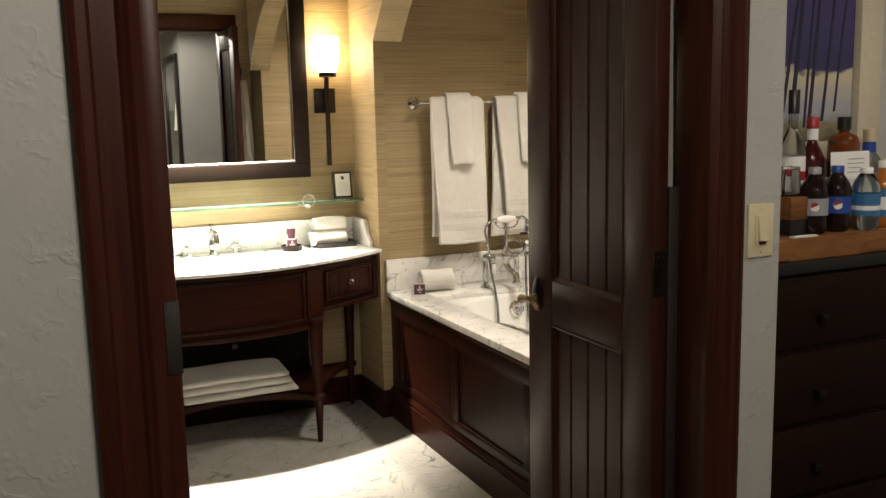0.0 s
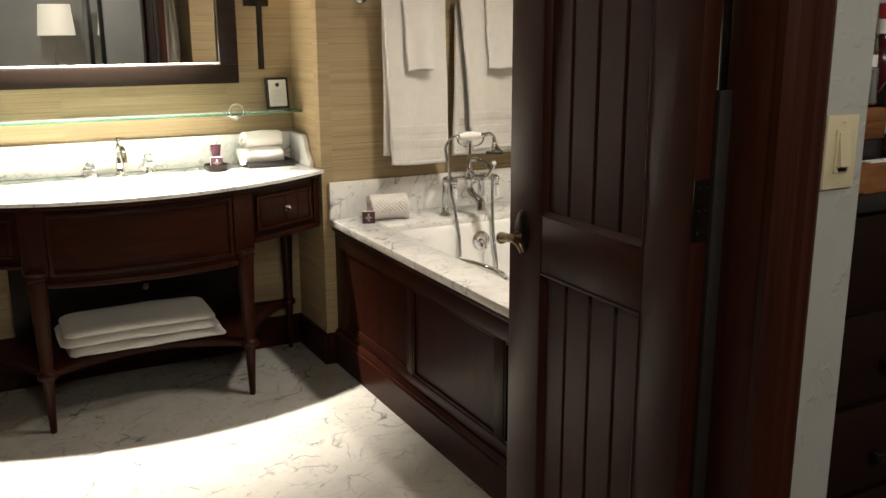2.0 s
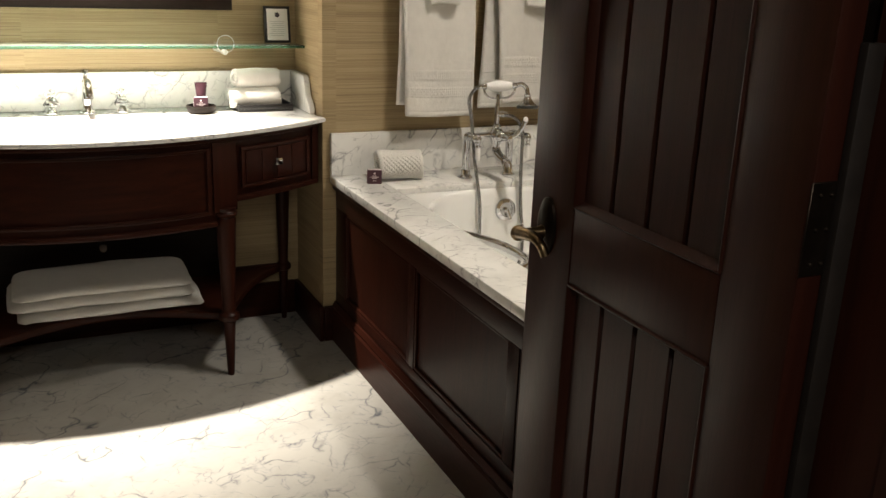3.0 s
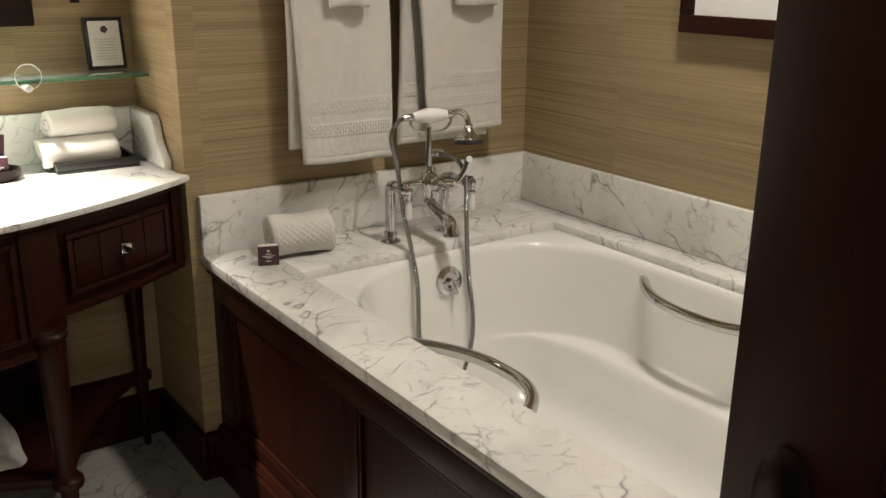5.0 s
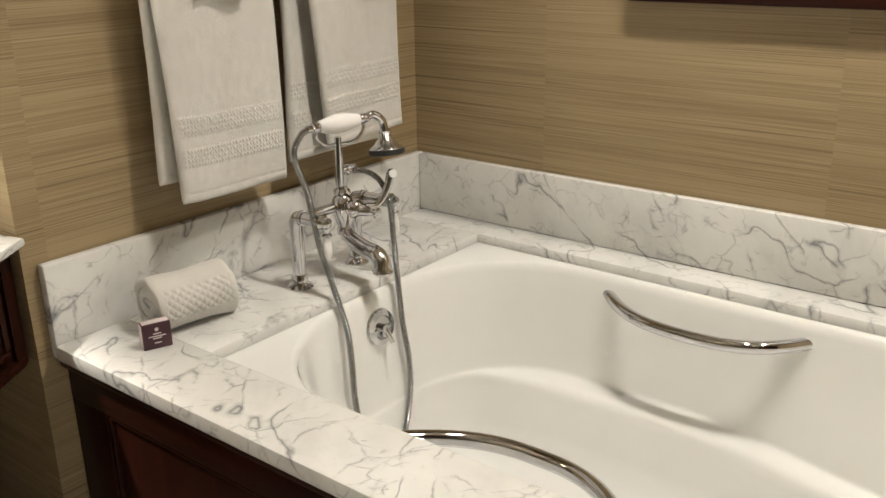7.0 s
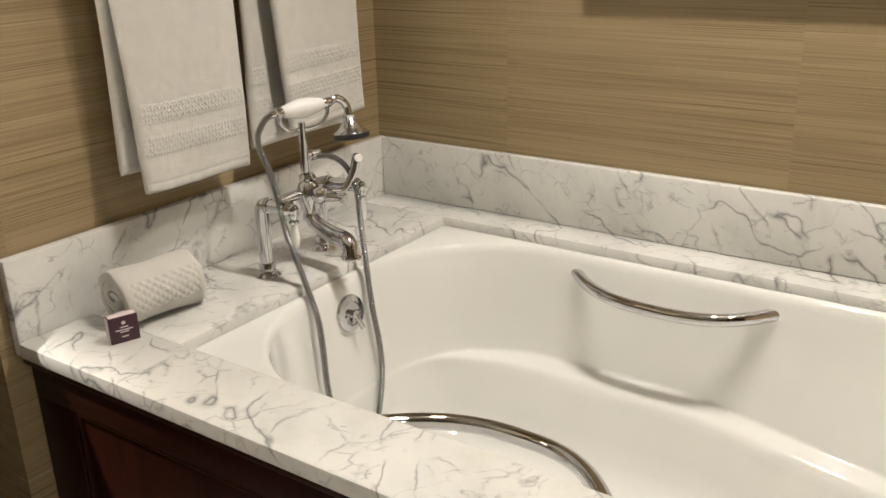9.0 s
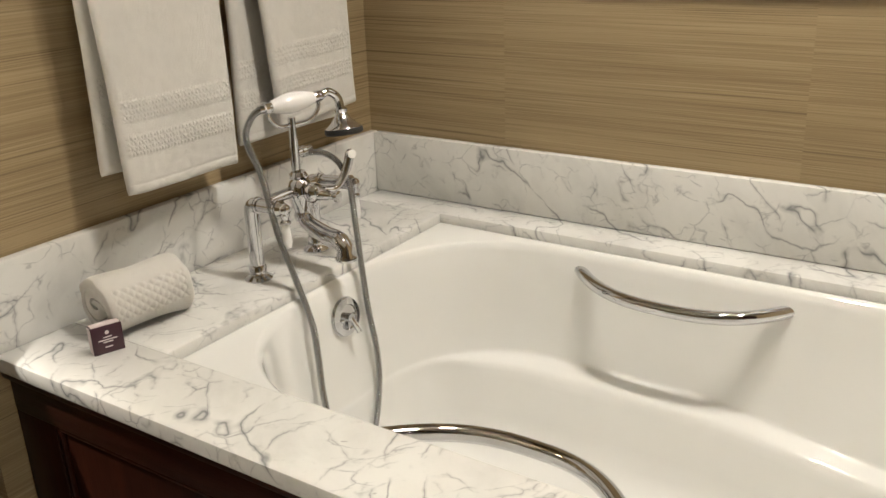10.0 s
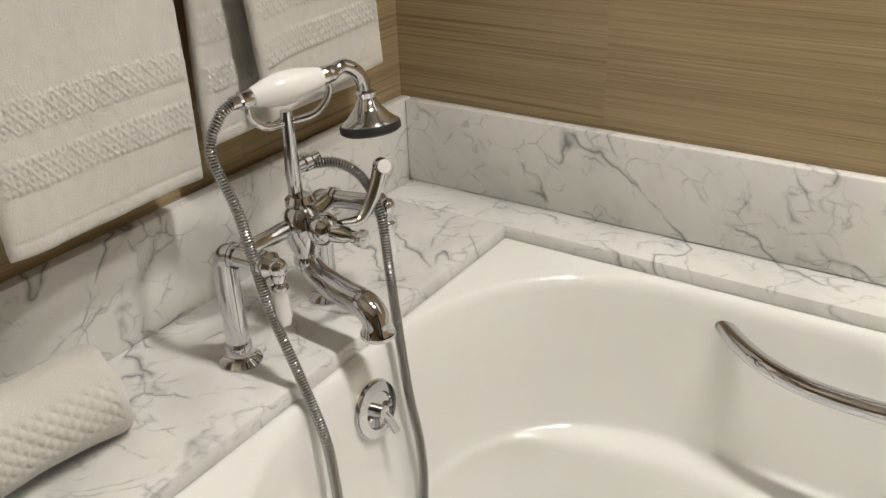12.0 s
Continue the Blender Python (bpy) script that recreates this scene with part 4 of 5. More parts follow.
def rolled_towel(at, length, r, heading, name="rolled_towel", label="rolled white washcloth with a woven band", group="", band=True, seed=0):
    """A cloth rolled up: a spiral section pushed along its length, with soft lumps."""
    bm = bmesh.new()
    turns, n = 2.72, 440
    sec = []
    for k in range(n + 1):
        a = -math.pi * 0.62 + 2 * math.pi * (turns * k / n - turns)
        rr = r * (0.12 + 0.88 * min(1.0, 1.35 * k / n))
        sec.append((rr * math.cos(a), rr * math.sin(a)))
    th = r * 0.42
    inner = [(p[0] * (1 - th / max(0.004, math.hypot(*p)) * 0.8), p[1] * (1 - th / max(0.004, math.hypot(*p)) * 0.8)) for p in sec]
    steps = 110
    rnd = random.Random(seed)
    ph = rnd.uniform(0, 6)
    rows_o, rows_i = [], []
    for j in range(steps + 1):
        s = (j / steps - 0.5) * length
        lump = 1 + 0.025 * math.sin(5 * j / steps + ph)
        o, i2 = [], []
        for k, (p, q) in enumerate(zip(sec, inner)):
            e = lump
            if band and k > n * 0.6 and abs(s) < length * 0.42:
                ang = k / n * turns * 2 * math.pi
                if 0.885 < k / n < 0.948:
                    e *= 1 + 0.060 * abs(math.sin(s / 0.0165 * math.pi + ang * 9.3) * math.sin(s / 0.0165 * math.pi - ang * 9.3)) ** 0.8 - 0.036
            flat = 0.93
            o.append(bm.verts.new((s, p[0] * e, p[1] * e * flat)))
            i2.append(bm.verts.new((s, q[0] * lump, q[1] * lump * flat)))
        rows_o.append(o)
        rows_i.append(i2)
    for rows in (rows_o, rows_i):
        for j in range(steps):
            for k in range(n):
                bm.faces.new((rows[j][k], rows[j][k + 1], rows[j + 1][k + 1], rows[j + 1][k]))
    for j in (0, steps):
        for k in range(n):
            bm.faces.new((rows_o[j][k], rows_o[j][k + 1], rows_i[j][k + 1], rows_i[j][k]))
    for j in range(steps):
        for k in (0, n):
            bm.faces.new((rows_o[j][k], rows_o[j + 1][k], rows_i[j + 1][k], rows_i[j][k]))
    for v in bm.verts:
        q = v.co + Vector((seed * 1.7, 0, 0))
        end = max(0.0, abs(v.co.x) / length * 2 - 0.86) / 0.14
        v.co.y *= 1 - 0.07 * end * end
        v.co.z *= 1 - 0.07 * end * end
        v.co.x += 0.009 * noise.noise(Vector((seed, v.co.y * 24, v.co.z * 24))) * abs(v.co.x) / length * 2
        v.co.y += r * 0.10 * noise.noise(q * 14)
        v.co.z += r * 0.12 * noise.noise(q * 13 + Vector((4, 2, 7))) - r * 0.10 * max(0.0, -v.co.z / r)
    low = min(v.co.z for v in bm.verts)
    m = Matrix.Translation(Vector(at) - Vector((0, 0, low))) @ Matrix.Rotation(radians(heading), 4, "Z")
    bmesh.ops.transform(bm, matrix=m, verts=bm.verts[:])
    return solo(name, bm, M_TOWEL, label, "towel", group=group, at=at, smooth=70)


rolled_towel((1.712, 3.860, DECK_Z + 0.001), 0.156, 0.053, -9, label="rolled white washcloth lying on the marble bath deck", seed=4)


def soap_box(at, heading, size=(0.050, 0.020, 0.048), label="small plum soap carton standing on the marble"):
    t = thing("soap_box", at, label, "soap box")
    t.rotation_euler = (0, 0, radians(heading))
    sx, sy, sz = size
    o = Vector(at)
    part("carton", box(o.x - sx / 2, o.y - sy / 2, o.z, o.x + sx / 2, o.y + sy / 2, o.z + sz, 0.0015), M_PURPLE, t)
    part("side_label", box(o.x - sx / 2 - 0.0008, o.y - sy / 2 + 0.002, o.z + 0.002, o.x - sx / 2, o.y + sy / 2 - 0.002, o.z + sz - 0.002), M_PINK, t)
    part("top_label", box(o.x - sx / 2 + 0.002, o.y - sy / 2 + 0.002, o.z + sz, o.x + sx / 2 - 0.002, o.y + sy / 2 - 0.002, o.z + sz + 0.0008), M_PINK, t)
    part("emblem", lathe([(0, 0), (0.0035, 0), (0, 0.0008)], (o.x, o.y - sy / 2 - 0.0002, o.z + sz * 0.76), 12, toward((0, -1, 0))), M_PINK, t)
    for z, w in ((0.58, 0.14), (0.48, 0.30), (0.40, 0.16), (0.22, 0.12)):
        part("print_line", box(o.x - sx * w, o.y - sy / 2 - 0.0007, o.z + sz * z, o.x + sx * w, o.y - sy / 2, o.z + sz * z + 0.0018), M_PINK, t)
    return t


soap_box((1.606, 3.815, DECK_Z), -20)


def wall_picture():
    """Framed picture on the long wall of the bath; only its lower rail comes into view."""
    t = thing("framed_picture", (X_LONG, 3.05, 1.17), "dark wooden framed picture with a white mat", "picture")
    x0, x1, y0, y1, z0, z1 = X_LONG - 0.030, X_LONG - 0.002, 2.55, 3.40, 1.172, 1.80
    w = 0.042
    for a in ((y0, z0, y1, z0 + w), (y0, z1 - w, y1, z1), (y0, z0 + w, y0 + w, z1 - w), (y1 - w, z0 + w, y1, z1 - w)):
        part("frame_rail", box(x0, a[0], a[1], x1, a[2], a[3], 0.004), M_WOODY, t)
    part("mat", box(x1 - 0.022, y0 + w, z0 + w, x1 - 0.016, y1 - w, z1 - w), M_PAPERCARD, t, "white mat board")


wall_picture()

# ---- vanity ----
VX, VTOP = 0.737, 0.834


def bow(x, inset=0.0):
    return 3.706 + 0.49 * (x - VX) ** 2 + inset


def bowed(x0, x1, inset, depth, z0, z1, bevel=0.0, n=14, bm=None):
    """A board that follows the bowed front, from inset to inset + depth behind the counter's edge."""
    xs = [x0 + (x1 - x0) * k / n for k in range(n + 1)]
    pts = [(x, bow(x, inset)) for x in xs] + [(x, bow(x, inset + depth)) for x in reversed(xs)]
    return prism(pts, "z", z0, z1, bevel, 2, bm)


def vanity():
    t = thing("vanity", (VX, 4.05, 0), "dark mahogany bow-fronted vanity stand on turned legs", "vanity")
    yb = Y_VAN - 0.010
    part("back_board", box(0.02, yb - 0.02, 0.60, 1.455, yb, 0.816), M_WOODX, t)
    for xa in (0.012, 1.438):
        part("side_panel", box(xa, bow(1.45, 0.05), 0.615, xa + 0.022, yb - 0.02, 0.816, 0.002), M_WOODY, t)
    # middle apron with its framed panel
    part("apron", bowed(VX - 0.375, VX + 0.375, 0.040, 0.020, 0.545, 0.816), M_WOODX, t)
    xa, xb, za, zb = VX - 0.315, VX + 0.315, 0.570, 0.785
    part("apron_moulding", bowed(xa, xb, 0.030, 0.012, zb - 0.012, zb, 0.003), M_WOODX, t)
    part("apron_moulding", bowed(xa, xb, 0.030, 0.012, za, za + 0.012, 0.003), M_WOODX, t)
    part("apron_moulding", bowed(xa, xa + 0.012, 0.030, 0.012, za, zb, 0.003, 2), M_WOOD, t)
    part("apron_moulding", bowed(xb - 0.012, xb, 0.030, 0.012, za, zb, 0.003, 2), M_WOOD, t)
    part("apron_skirt", bowed(VX - 0.33, VX + 0.33, 0.028, 0.035, 0.530, 0.547, 0.004), M_WOODX, t)
    part("top_rail", bowed(0.012, 1.460, 0.030, 0.040, 0.800, 0.816, 0.003, 24), M_WOODX, t)
    for s in (-1, 1):
        def fx(d):
            return VX + s * d
        lo, hi = sorted((fx(0.375), fx(0.725)))
        part("drawer_surround", bowed(lo, hi, 0.045, 0.02, 0.615, 0.816), M_WOODX, t)
        post = sorted((fx(0.322), fx(0.400)))
        part("post", bowed(post[0], post[1], 0.028, 0.07, 0.575, 0.801, 0.003, 4), M_WOOD, t)
        end = sorted((fx(0.700), fx(0.728)))
        part("post", bowed(end[0], end[1], 0.034, 0.05, 0.600, 0.801, 0.003, 4), M_WOOD, t)
        lo, hi = sorted((fx(0.420), fx(0.685)))
        drawer = part("drawer", bowed(lo, hi, 0.036, 0.010, 0.640, 0.775, 0.002), M_WOODX, t)
        w = (hi - lo - 0.03) / 4
        for k in range(4):
            part("drawer_board", bowed(lo + 0.015 + k * w + 0.0012, lo + 0.015 + (k + 1) * w - 0.0012, 0.031, 0.006, 0.655, 0.760, 0.002, 3), M_WOOD, drawer)
        for c in ((lo, hi, 0.640, 0.652), (lo, hi, 0.763, 0.775)):
            part("drawer_bead", bowed(c[0], c[1], 0.028, 0.009, c[2], c[3], 0.003), M_WOODX, drawer)
        for c in ((lo, lo + 0.012), (hi - 0.012, hi)):
            part("drawer_bead", bowed(c[0], c[1], 0.028, 0.009, 0.652, 0.763, 0.003, 2), M_WOOD, drawer)
        xk = fx(0.552)
        yk = bow(xk, 0.031)
        k = box(xk - 0.012, yk - 0.030, 0.704, xk + 0.012, yk - 0.020, 0.728, 0.003)
        lathe([(0.006, 0), (0.005, 0.022)], (xk, yk, 0.716), 12, toward((0, -1, 0)), k)
        part("knob", k, M_CHROME, drawer, "square chrome knob")
        lo, hi = sorted((fx(0.400), fx(0.722)))
        part("drawer_skirt", bowed(lo, hi, 0.030, 0.035, 0.600, 0.617, 0.004), M_WOODX, t)
    prof = [(0, 0), (0.010, 0), (0.0115, 0.006), (0.0200, 0.188), (0.0215, 0.196), (0.0330, 0.203), (0.0345, 0.212), (0.0330, 0.221), (0.0235, 0.228), (0.0210, 0.236), (0.0255, 0.36), (0.0310, 0.520), (0.0330, 0.548), (0.0300, 0.556), (0.0375, 0.562), (0.0375, 0.570), (0.0320, 0.576), (0.0345, 0.586), (0, 0.590)]
    back = [(r * 0.85, z * 1.02) for r, z in prof]
    for x, y, p in ((0.378, 3.808, prof), (1.098, 3.815, prof), (0.075, 4.258, back), (1.402, 4.258, back)):
        part("leg", lathe(p, (x, y, 0), 28), M_WOOD, t)
    # lower shelf: hollow front, hollow ends
    n = 16
    front = [(0.378 + 0.72 * k / n, 3.812 + 0.125 * math.sin(math.pi * k / n)) for k in range(n + 1)]
    right = [(1.098 + 0.304 * k / n + 0.0, 3.815 + 0.443 * k / n + 0.070 * math.sin(math.pi * k / n)) for k in range(1, n + 1)]
    left = [(0.075 + 0.303 * k / n, 4.258 - 0.45 * k / n + 0.070 * math.sin(math.pi * k / n)) for k in range(0, n)]
    part("lower_shelf", prism(front + right + left, "z", 0.196, 0.222, 0.005), M_WOODX, t)
    part("stretcher", box(0.075, 4.248, 0.196, 1.402, 4.270, 0.228, 0.003), M_WOODX, t)
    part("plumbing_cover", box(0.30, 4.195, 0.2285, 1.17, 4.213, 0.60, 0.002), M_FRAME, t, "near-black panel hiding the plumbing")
    part("trap", sweep(spline([(VX, 4.16, 0.62), (VX, 4.16, 0.50), (VX, 4.18, 0.46), (VX, 4.22, 0.47), (VX, 4.31, 0.50)]), 0.016, 14), M_CHROME, t, "chrome waste trap")
    part("knob", lathe([(0.006, 0), (0.006, 0.014), (0.011, 0.017), (0.011, 0.026), (0, 0.028)], (VX - 0.02, bow(VX, 0.03), 0.515), 14, toward((0, -1, 0))), M_BRONZE, t)


vanity()


def countertop():
    t = thing("countertop", (VX, 4.05, 0.8165), "white marble vanity top with upstands and scrolled side", "countertop")
    n = 30
    xs = [-0.012 + 1.498 * k / n for k in range(n + 1)]
    pts = [(x, bow(x)) for x in xs] + [(1.474, 4.02), (1.474, Y_VAN - 0.002), (-0.012, Y_VAN - 0.002)]
    part("top", prism(pts, "z", 0.8165, VTOP, 0.006), M_MARBLE, t)
    part("back_upstand", box(-0.012, Y_VAN - 0.024, VTOP + 0.0005, 1.452, Y_VAN - 0.002, 0.960, 0.003), M_MARBLE, t)
    prof = [(Y_VAN - 0.003, VTOP), (Y_VAN - 0.003, 0.960), (4.160, 0.960), (4.140, 0.955), (4.125, 0.935), (4.120, 0.915), (4.112, 0.895), (4.090, 0.875), (4.072, 0.860), (4.066, 0.845), (4.066, VTOP)]
    part("side_upstand", prism(prof, "x", 1.453, 1.4755, 0.004), M_MARBLE, t)
    rim = lathe([(0.205, 0.0), (0.212, 0.0012), (0.200, 0.0014), (0.190, -0.001)], (0, 0, 0), 40)
    bmesh.ops.transform(rim, matrix=Matrix.Translation((VX, 4.00, VTOP + 0.0005)) @ Matrix.Diagonal((1.15, 0.8, 1, 1)), verts=rim.verts[:])
    part("basin_rim", rim, M_PORCELAIN, t)


countertop()


def basin_tap():
    t = thing("basin_tap", (VX, 4.21, VTOP), "chrome basin tap with faceted glass handles", "tap")
    s = lathe([(0, 0), (0.026, 0), (0.026, 0.005), (0.017, 0.012), (0.013, 0.03), (0.016, 0.045), (0.013, 0.06), (0.011, 0.10), (0.013, 0.106), (0.008, 0.114), (0.006, 0.128), (0.012, 0.136), (0.010, 0.146), (0, 0.15)], (VX, 4.225, VTOP), 22)
    sweep(spline([(VX, 4.222, VTOP + 0.075), (VX, 4.185, VTOP + 0.108), (VX, 4.135, VTOP + 0.112), (VX, 4.100, VTOP + 0.085), (VX, 4.096, VTOP + 0.066)]), lambda q: 0.011 + 0.002 * q, 16, s)
    part("spout", s, M_CHROME, t)
    for dx in (-0.110, 0.110):
        b = lathe([(0, 0), (0.026, 0), (0.026, 0.005), (0.018, 0.010), (0.013, 0.020), (0.010, 0.026), (0, 0.027)], (VX + dx, 4.225, VTOP), 22)
        hb = part("handle_base", b, M_CHROME, t)
        part("handle", lathe([(0, 0), (0.024, 0.0), (0.026, 0.006), (0.016, 0.020), (0.012, 0.030), (0.018, 0.040), (0.012, 0.052), (0, 0.056)], (VX + dx, 4.225, VTOP + 0.027), 8), M_GLASS, hb, "faceted clear glass handle", smooth=0)


basin_tap()


def soap_dish():
    t = thing("soap_dish", (1.098, 4.165, VTOP), "round dark wooden dish on the marble top", "dish")
    part("bowl", lathe([(0, 0), (0.040, 0), (0.047, 0.008), (0.050, 0.026), (0.046, 0.027), (0.042, 0.012), (0, 0.010)], (1.098, 4.165, VTOP), 32), M_FRAME, t)
    b = thing("lotion_tube", (1.103, 4.180, VTOP + 0.0105), "plum lotion tube standing on its cap in the dish", "tube")
    body = lathe([(0.012, 0.024), (0.014, 0.034), (0.016, 0.062), (0.017, 0.092)], (0, 0, 0), 22)
    for v in body.verts:
        q = min(1, max(0, (v.co.z - 0.03) / 0.062))
        v.co.y *= 1 - 0.88 * q
        v.co.x *= 1 + 0.25 * q
    bmesh.ops.translate(body, verts=body.verts[:], vec=(1.103, 4.180, VTOP + 0.0105))
    part("body", body, M_PURPLE, b)
    part("cap", lathe([(0, 0), (0.013, 0), (0.0135, 0.002), (0.0125, 0.024), (0, 0.024)], (1.103, 4.180, VTOP + 0.0105), 20), M_PAPERCARD, b, "white cap")
    soap_box((1.095, 4.145, VTOP + 0.0105), -8, (0.048, 0.016, 0.046), "plum soap carton standing in the wooden dish")


soap_dish()


def towel_tray():
    t = thing("tray", (1.350, 4.19, VTOP), "shallow black tray under two rolled washcloths", "tray")
    x0, x1, y0, y1, z = 1.222, 1.418, 4.140, 4.293, VTOP
    part("base", box(x0, y0, z, x1, y1, z + 0.008, 0.002), M_BLACK, t)
    for a in ((x0, y0, x1, y0 + 0.007), (x0, y1 - 0.007, x1, y1), (x0, y0 + 0.007, x0 + 0.007, y1 - 0.007), (x1 - 0.007, y0 + 0.007, x1, y1 - 0.007)):
        part("side", box(a[0], a[1], z + 0.008, a[2], a[3], z + 0.026, 0.002), M_BLACK, t)
    rolled_towel((1.290, 4.205, z + 0.009), 0.180, 0.037, 4, label="rolled white washcloth in the black tray", group="washcloths in the tray", band=False, seed=7)
    rolled_towel((1.302, 4.225, z + 0.077), 0.160, 0.035, 6, label="rolled white washcloth stacked on another", group="washcloths in the tray", band=False, seed=9)


towel_tray()


def shelf_towels():
    """Two thick bath towels folded flat on the lower shelf, the upper one plump."""
    for k, (plies, z0, z1, dx) in enumerate(((1, 0.223, 0.256, 0.010), (2, 0.257, 0.326, -0.012))):
        bm = bmesh.new()
        n, m = 64, 96
        h = (z1 - z0) / plies
        for q in range(plies):
            a0, a1 = z0 + h * q + (0.0008 if q else 0), z0 + h * (q + 1)
            x0, x1 = 0.452 + dx + 0.010 * q, 1.030 + dx - 0.010 * q
            y0, y1 = 3.905 + 0.007 * (k + q), 4.200
            # a pillow-edged slab: rounded all round, sagging towards its rim
            grid = {}
            for side in (1, 0):
                for i in range(n + 1):
                    for j in range(m + 1):
                        u, v = i / n, j / m
                        ex, ey = min(1.0, min(v, 1 - v) * (x1 - x0) / 0.042), min(1.0, min(u, 1 - u) * (y1 - y0) / 0.036)
                        e = min(ex, ey)
                        if e == 0 and not side:
                            grid[0, i, j] = grid[1, i, j]
                            continue
                        f = math.sqrt((1 - (1 - ex) ** 2) * (1 - (1 - ey) ** 2))
                        x, y = x0 + (x1 - x0) * v, y0 + (y1 - y0) * u
                        x += (0.5 - v) * 0.045 * max(0.0, 1 - min(u, 1 - u) / 0.12) ** 2
                        c = Vector((x, y, 0.3 * q + k))
                        x += 0.010 * noise.noise(c * 6)
                        y += 0.008 * noise.noise(c * 5 + Vector((3, 1, 2))) + 0.004 * noise.noise(c * 17)
                        lift = (0.006 * noise.noise(Vector((x * 6, y * 6, 1.0 * k))) - 0.010 * (2 * v - 1) ** 4) * (a1 - z0 if side else a0 - z0) / (z1 - z0)
                        mid, half = (a0 + a1) / 2, (a1 - a0) / 2
                        grid[side, i, j] = bm.verts.new((x, y, mid + lift + (half * f if side else -half * f)))
            for side in (0, 1):
                for i in range(n):
                    for j in range(m):
                        bm.faces.new((grid[side, i, j], grid[side, i + 1, j], grid[side, i + 1, j + 1], grid[side, i, j + 1]))
        solo("folded_towel", bm, M_TOWEL, "thick white bath towel folded on the vanity shelf", "towel", group="folded towels", at=(0.74, 4.05, z0), smooth=70)


shelf_towels()


def wall_mirror():
    t = thing("mirror", (VX, Y_VAN, 1.18), "large wall mirror in a wide dark brown frame", "mirror")
    x0, x1, z0, z1, w = 0.240, 1.240, 1.172, 2.20, 0.074
    y0, y1 = Y_VAN - 0.050, Y_VAN - 0.002
    for a in ((x0, z0, x1, z0 + w), (x0, z1 - w, x1, z1)):
        part("frame_rail", box(a[0], y0, a[1], a[2], y1, a[3], 0.004), M_FRAME, t)
    for a in ((x0, x0 + w), (x1 - w, x1)):
        part("frame_stile", box(a[0], y0 + 0.0005, z0 + w, a[1], y1, z1 - w, 0.003), M_FRAME, t)
    yg = y1 - 0.030
    part("lower_slip", box(x0 + w, y0 + 0.004, z0 + w + 0.0004, x1 - w, yg - 0.0005, z0 + w + 0.010, 0.002), M_SILVER_SLIP, t, "pale silver slip along the lower frame")
    part("glass", box(x0 + w - 0.004, y1 - 0.030, z0 + w - 0.004, x1 - w + 0.004, y1 - 0.022, z1 - w + 0.004), M_MIRROR, t, "clear mirror glass", smooth=0)
    g = 0.009
    xa, xb, za, zb = x0 + w, x1 - w, z0 + w, z1 - w
    for a in ((xa, zb - g, xb, zb), (xa, za + 0.0105, xa + g, zb - g), (xb - g, za + 0.0105, xb, zb - g)):
        part("inner_slip", box(a[0], y0 + 0.006, a[1], a[2], y1 - 0.023, a[3], 0.001), M_CHROME, t, "bright inner slip")


wall_mirror()


M_SATIN = plain("satin chrome", (0.78, 0.78, 0.77), 0.32, 1.0, 0.03)


def glass_shelf():
    t = thing("glass_shelf", (VX, Y_VAN, 1.045), "clear greenish glass shelf on chrome brackets", "shelf")
    part("shelf_plate", box(0.02, Y_VAN - 0.150, 1.050, 1.470, Y_VAN - 0.006, 1.060, 0.002), M_GREEN, t)
    part("front_edge", box(0.02, Y_VAN - 0.1535, 1.0505, 1.470, Y_VAN - 0.1502, 1.0595, 0.001), M_EDGE, t, "green polished front edge")
    for x in (2 * VX - 1.186, 1.186):
        bracket = part("bracket", lathe([(0, 0), (0.011, 0), (0.011, 0.020), (0.007, 0.140), (0.010, 0.142), (0.010, 0.160), (0.007, 0.164), (0, 0.165)], (x, Y_VAN, 1.040), 20, toward((0, -1, 0))), M_SATIN, t)
        part("disc", lathe([(0, 0.170), (0.024, 0.170), (0.028, 0.172), (0.028, 0.177), (0.024, 0.179), (0, 0.179)], (x, Y_VAN, 1.068), 32, toward((0, -1, 0))), M_CLEAR, bracket, "round clear glass disc")
        ring = [Vector((x + 0.0285 * math.cos(k * math.pi / 16), Y_VAN - 0.1745, 1.068 + 0.0285 * math.sin(k * math.pi / 16))) for k in range(33)]
        part("rim", sweep(ring, 0.0011, 8), M_SATIN, bracket, "thin bright rim")


glass_shelf()


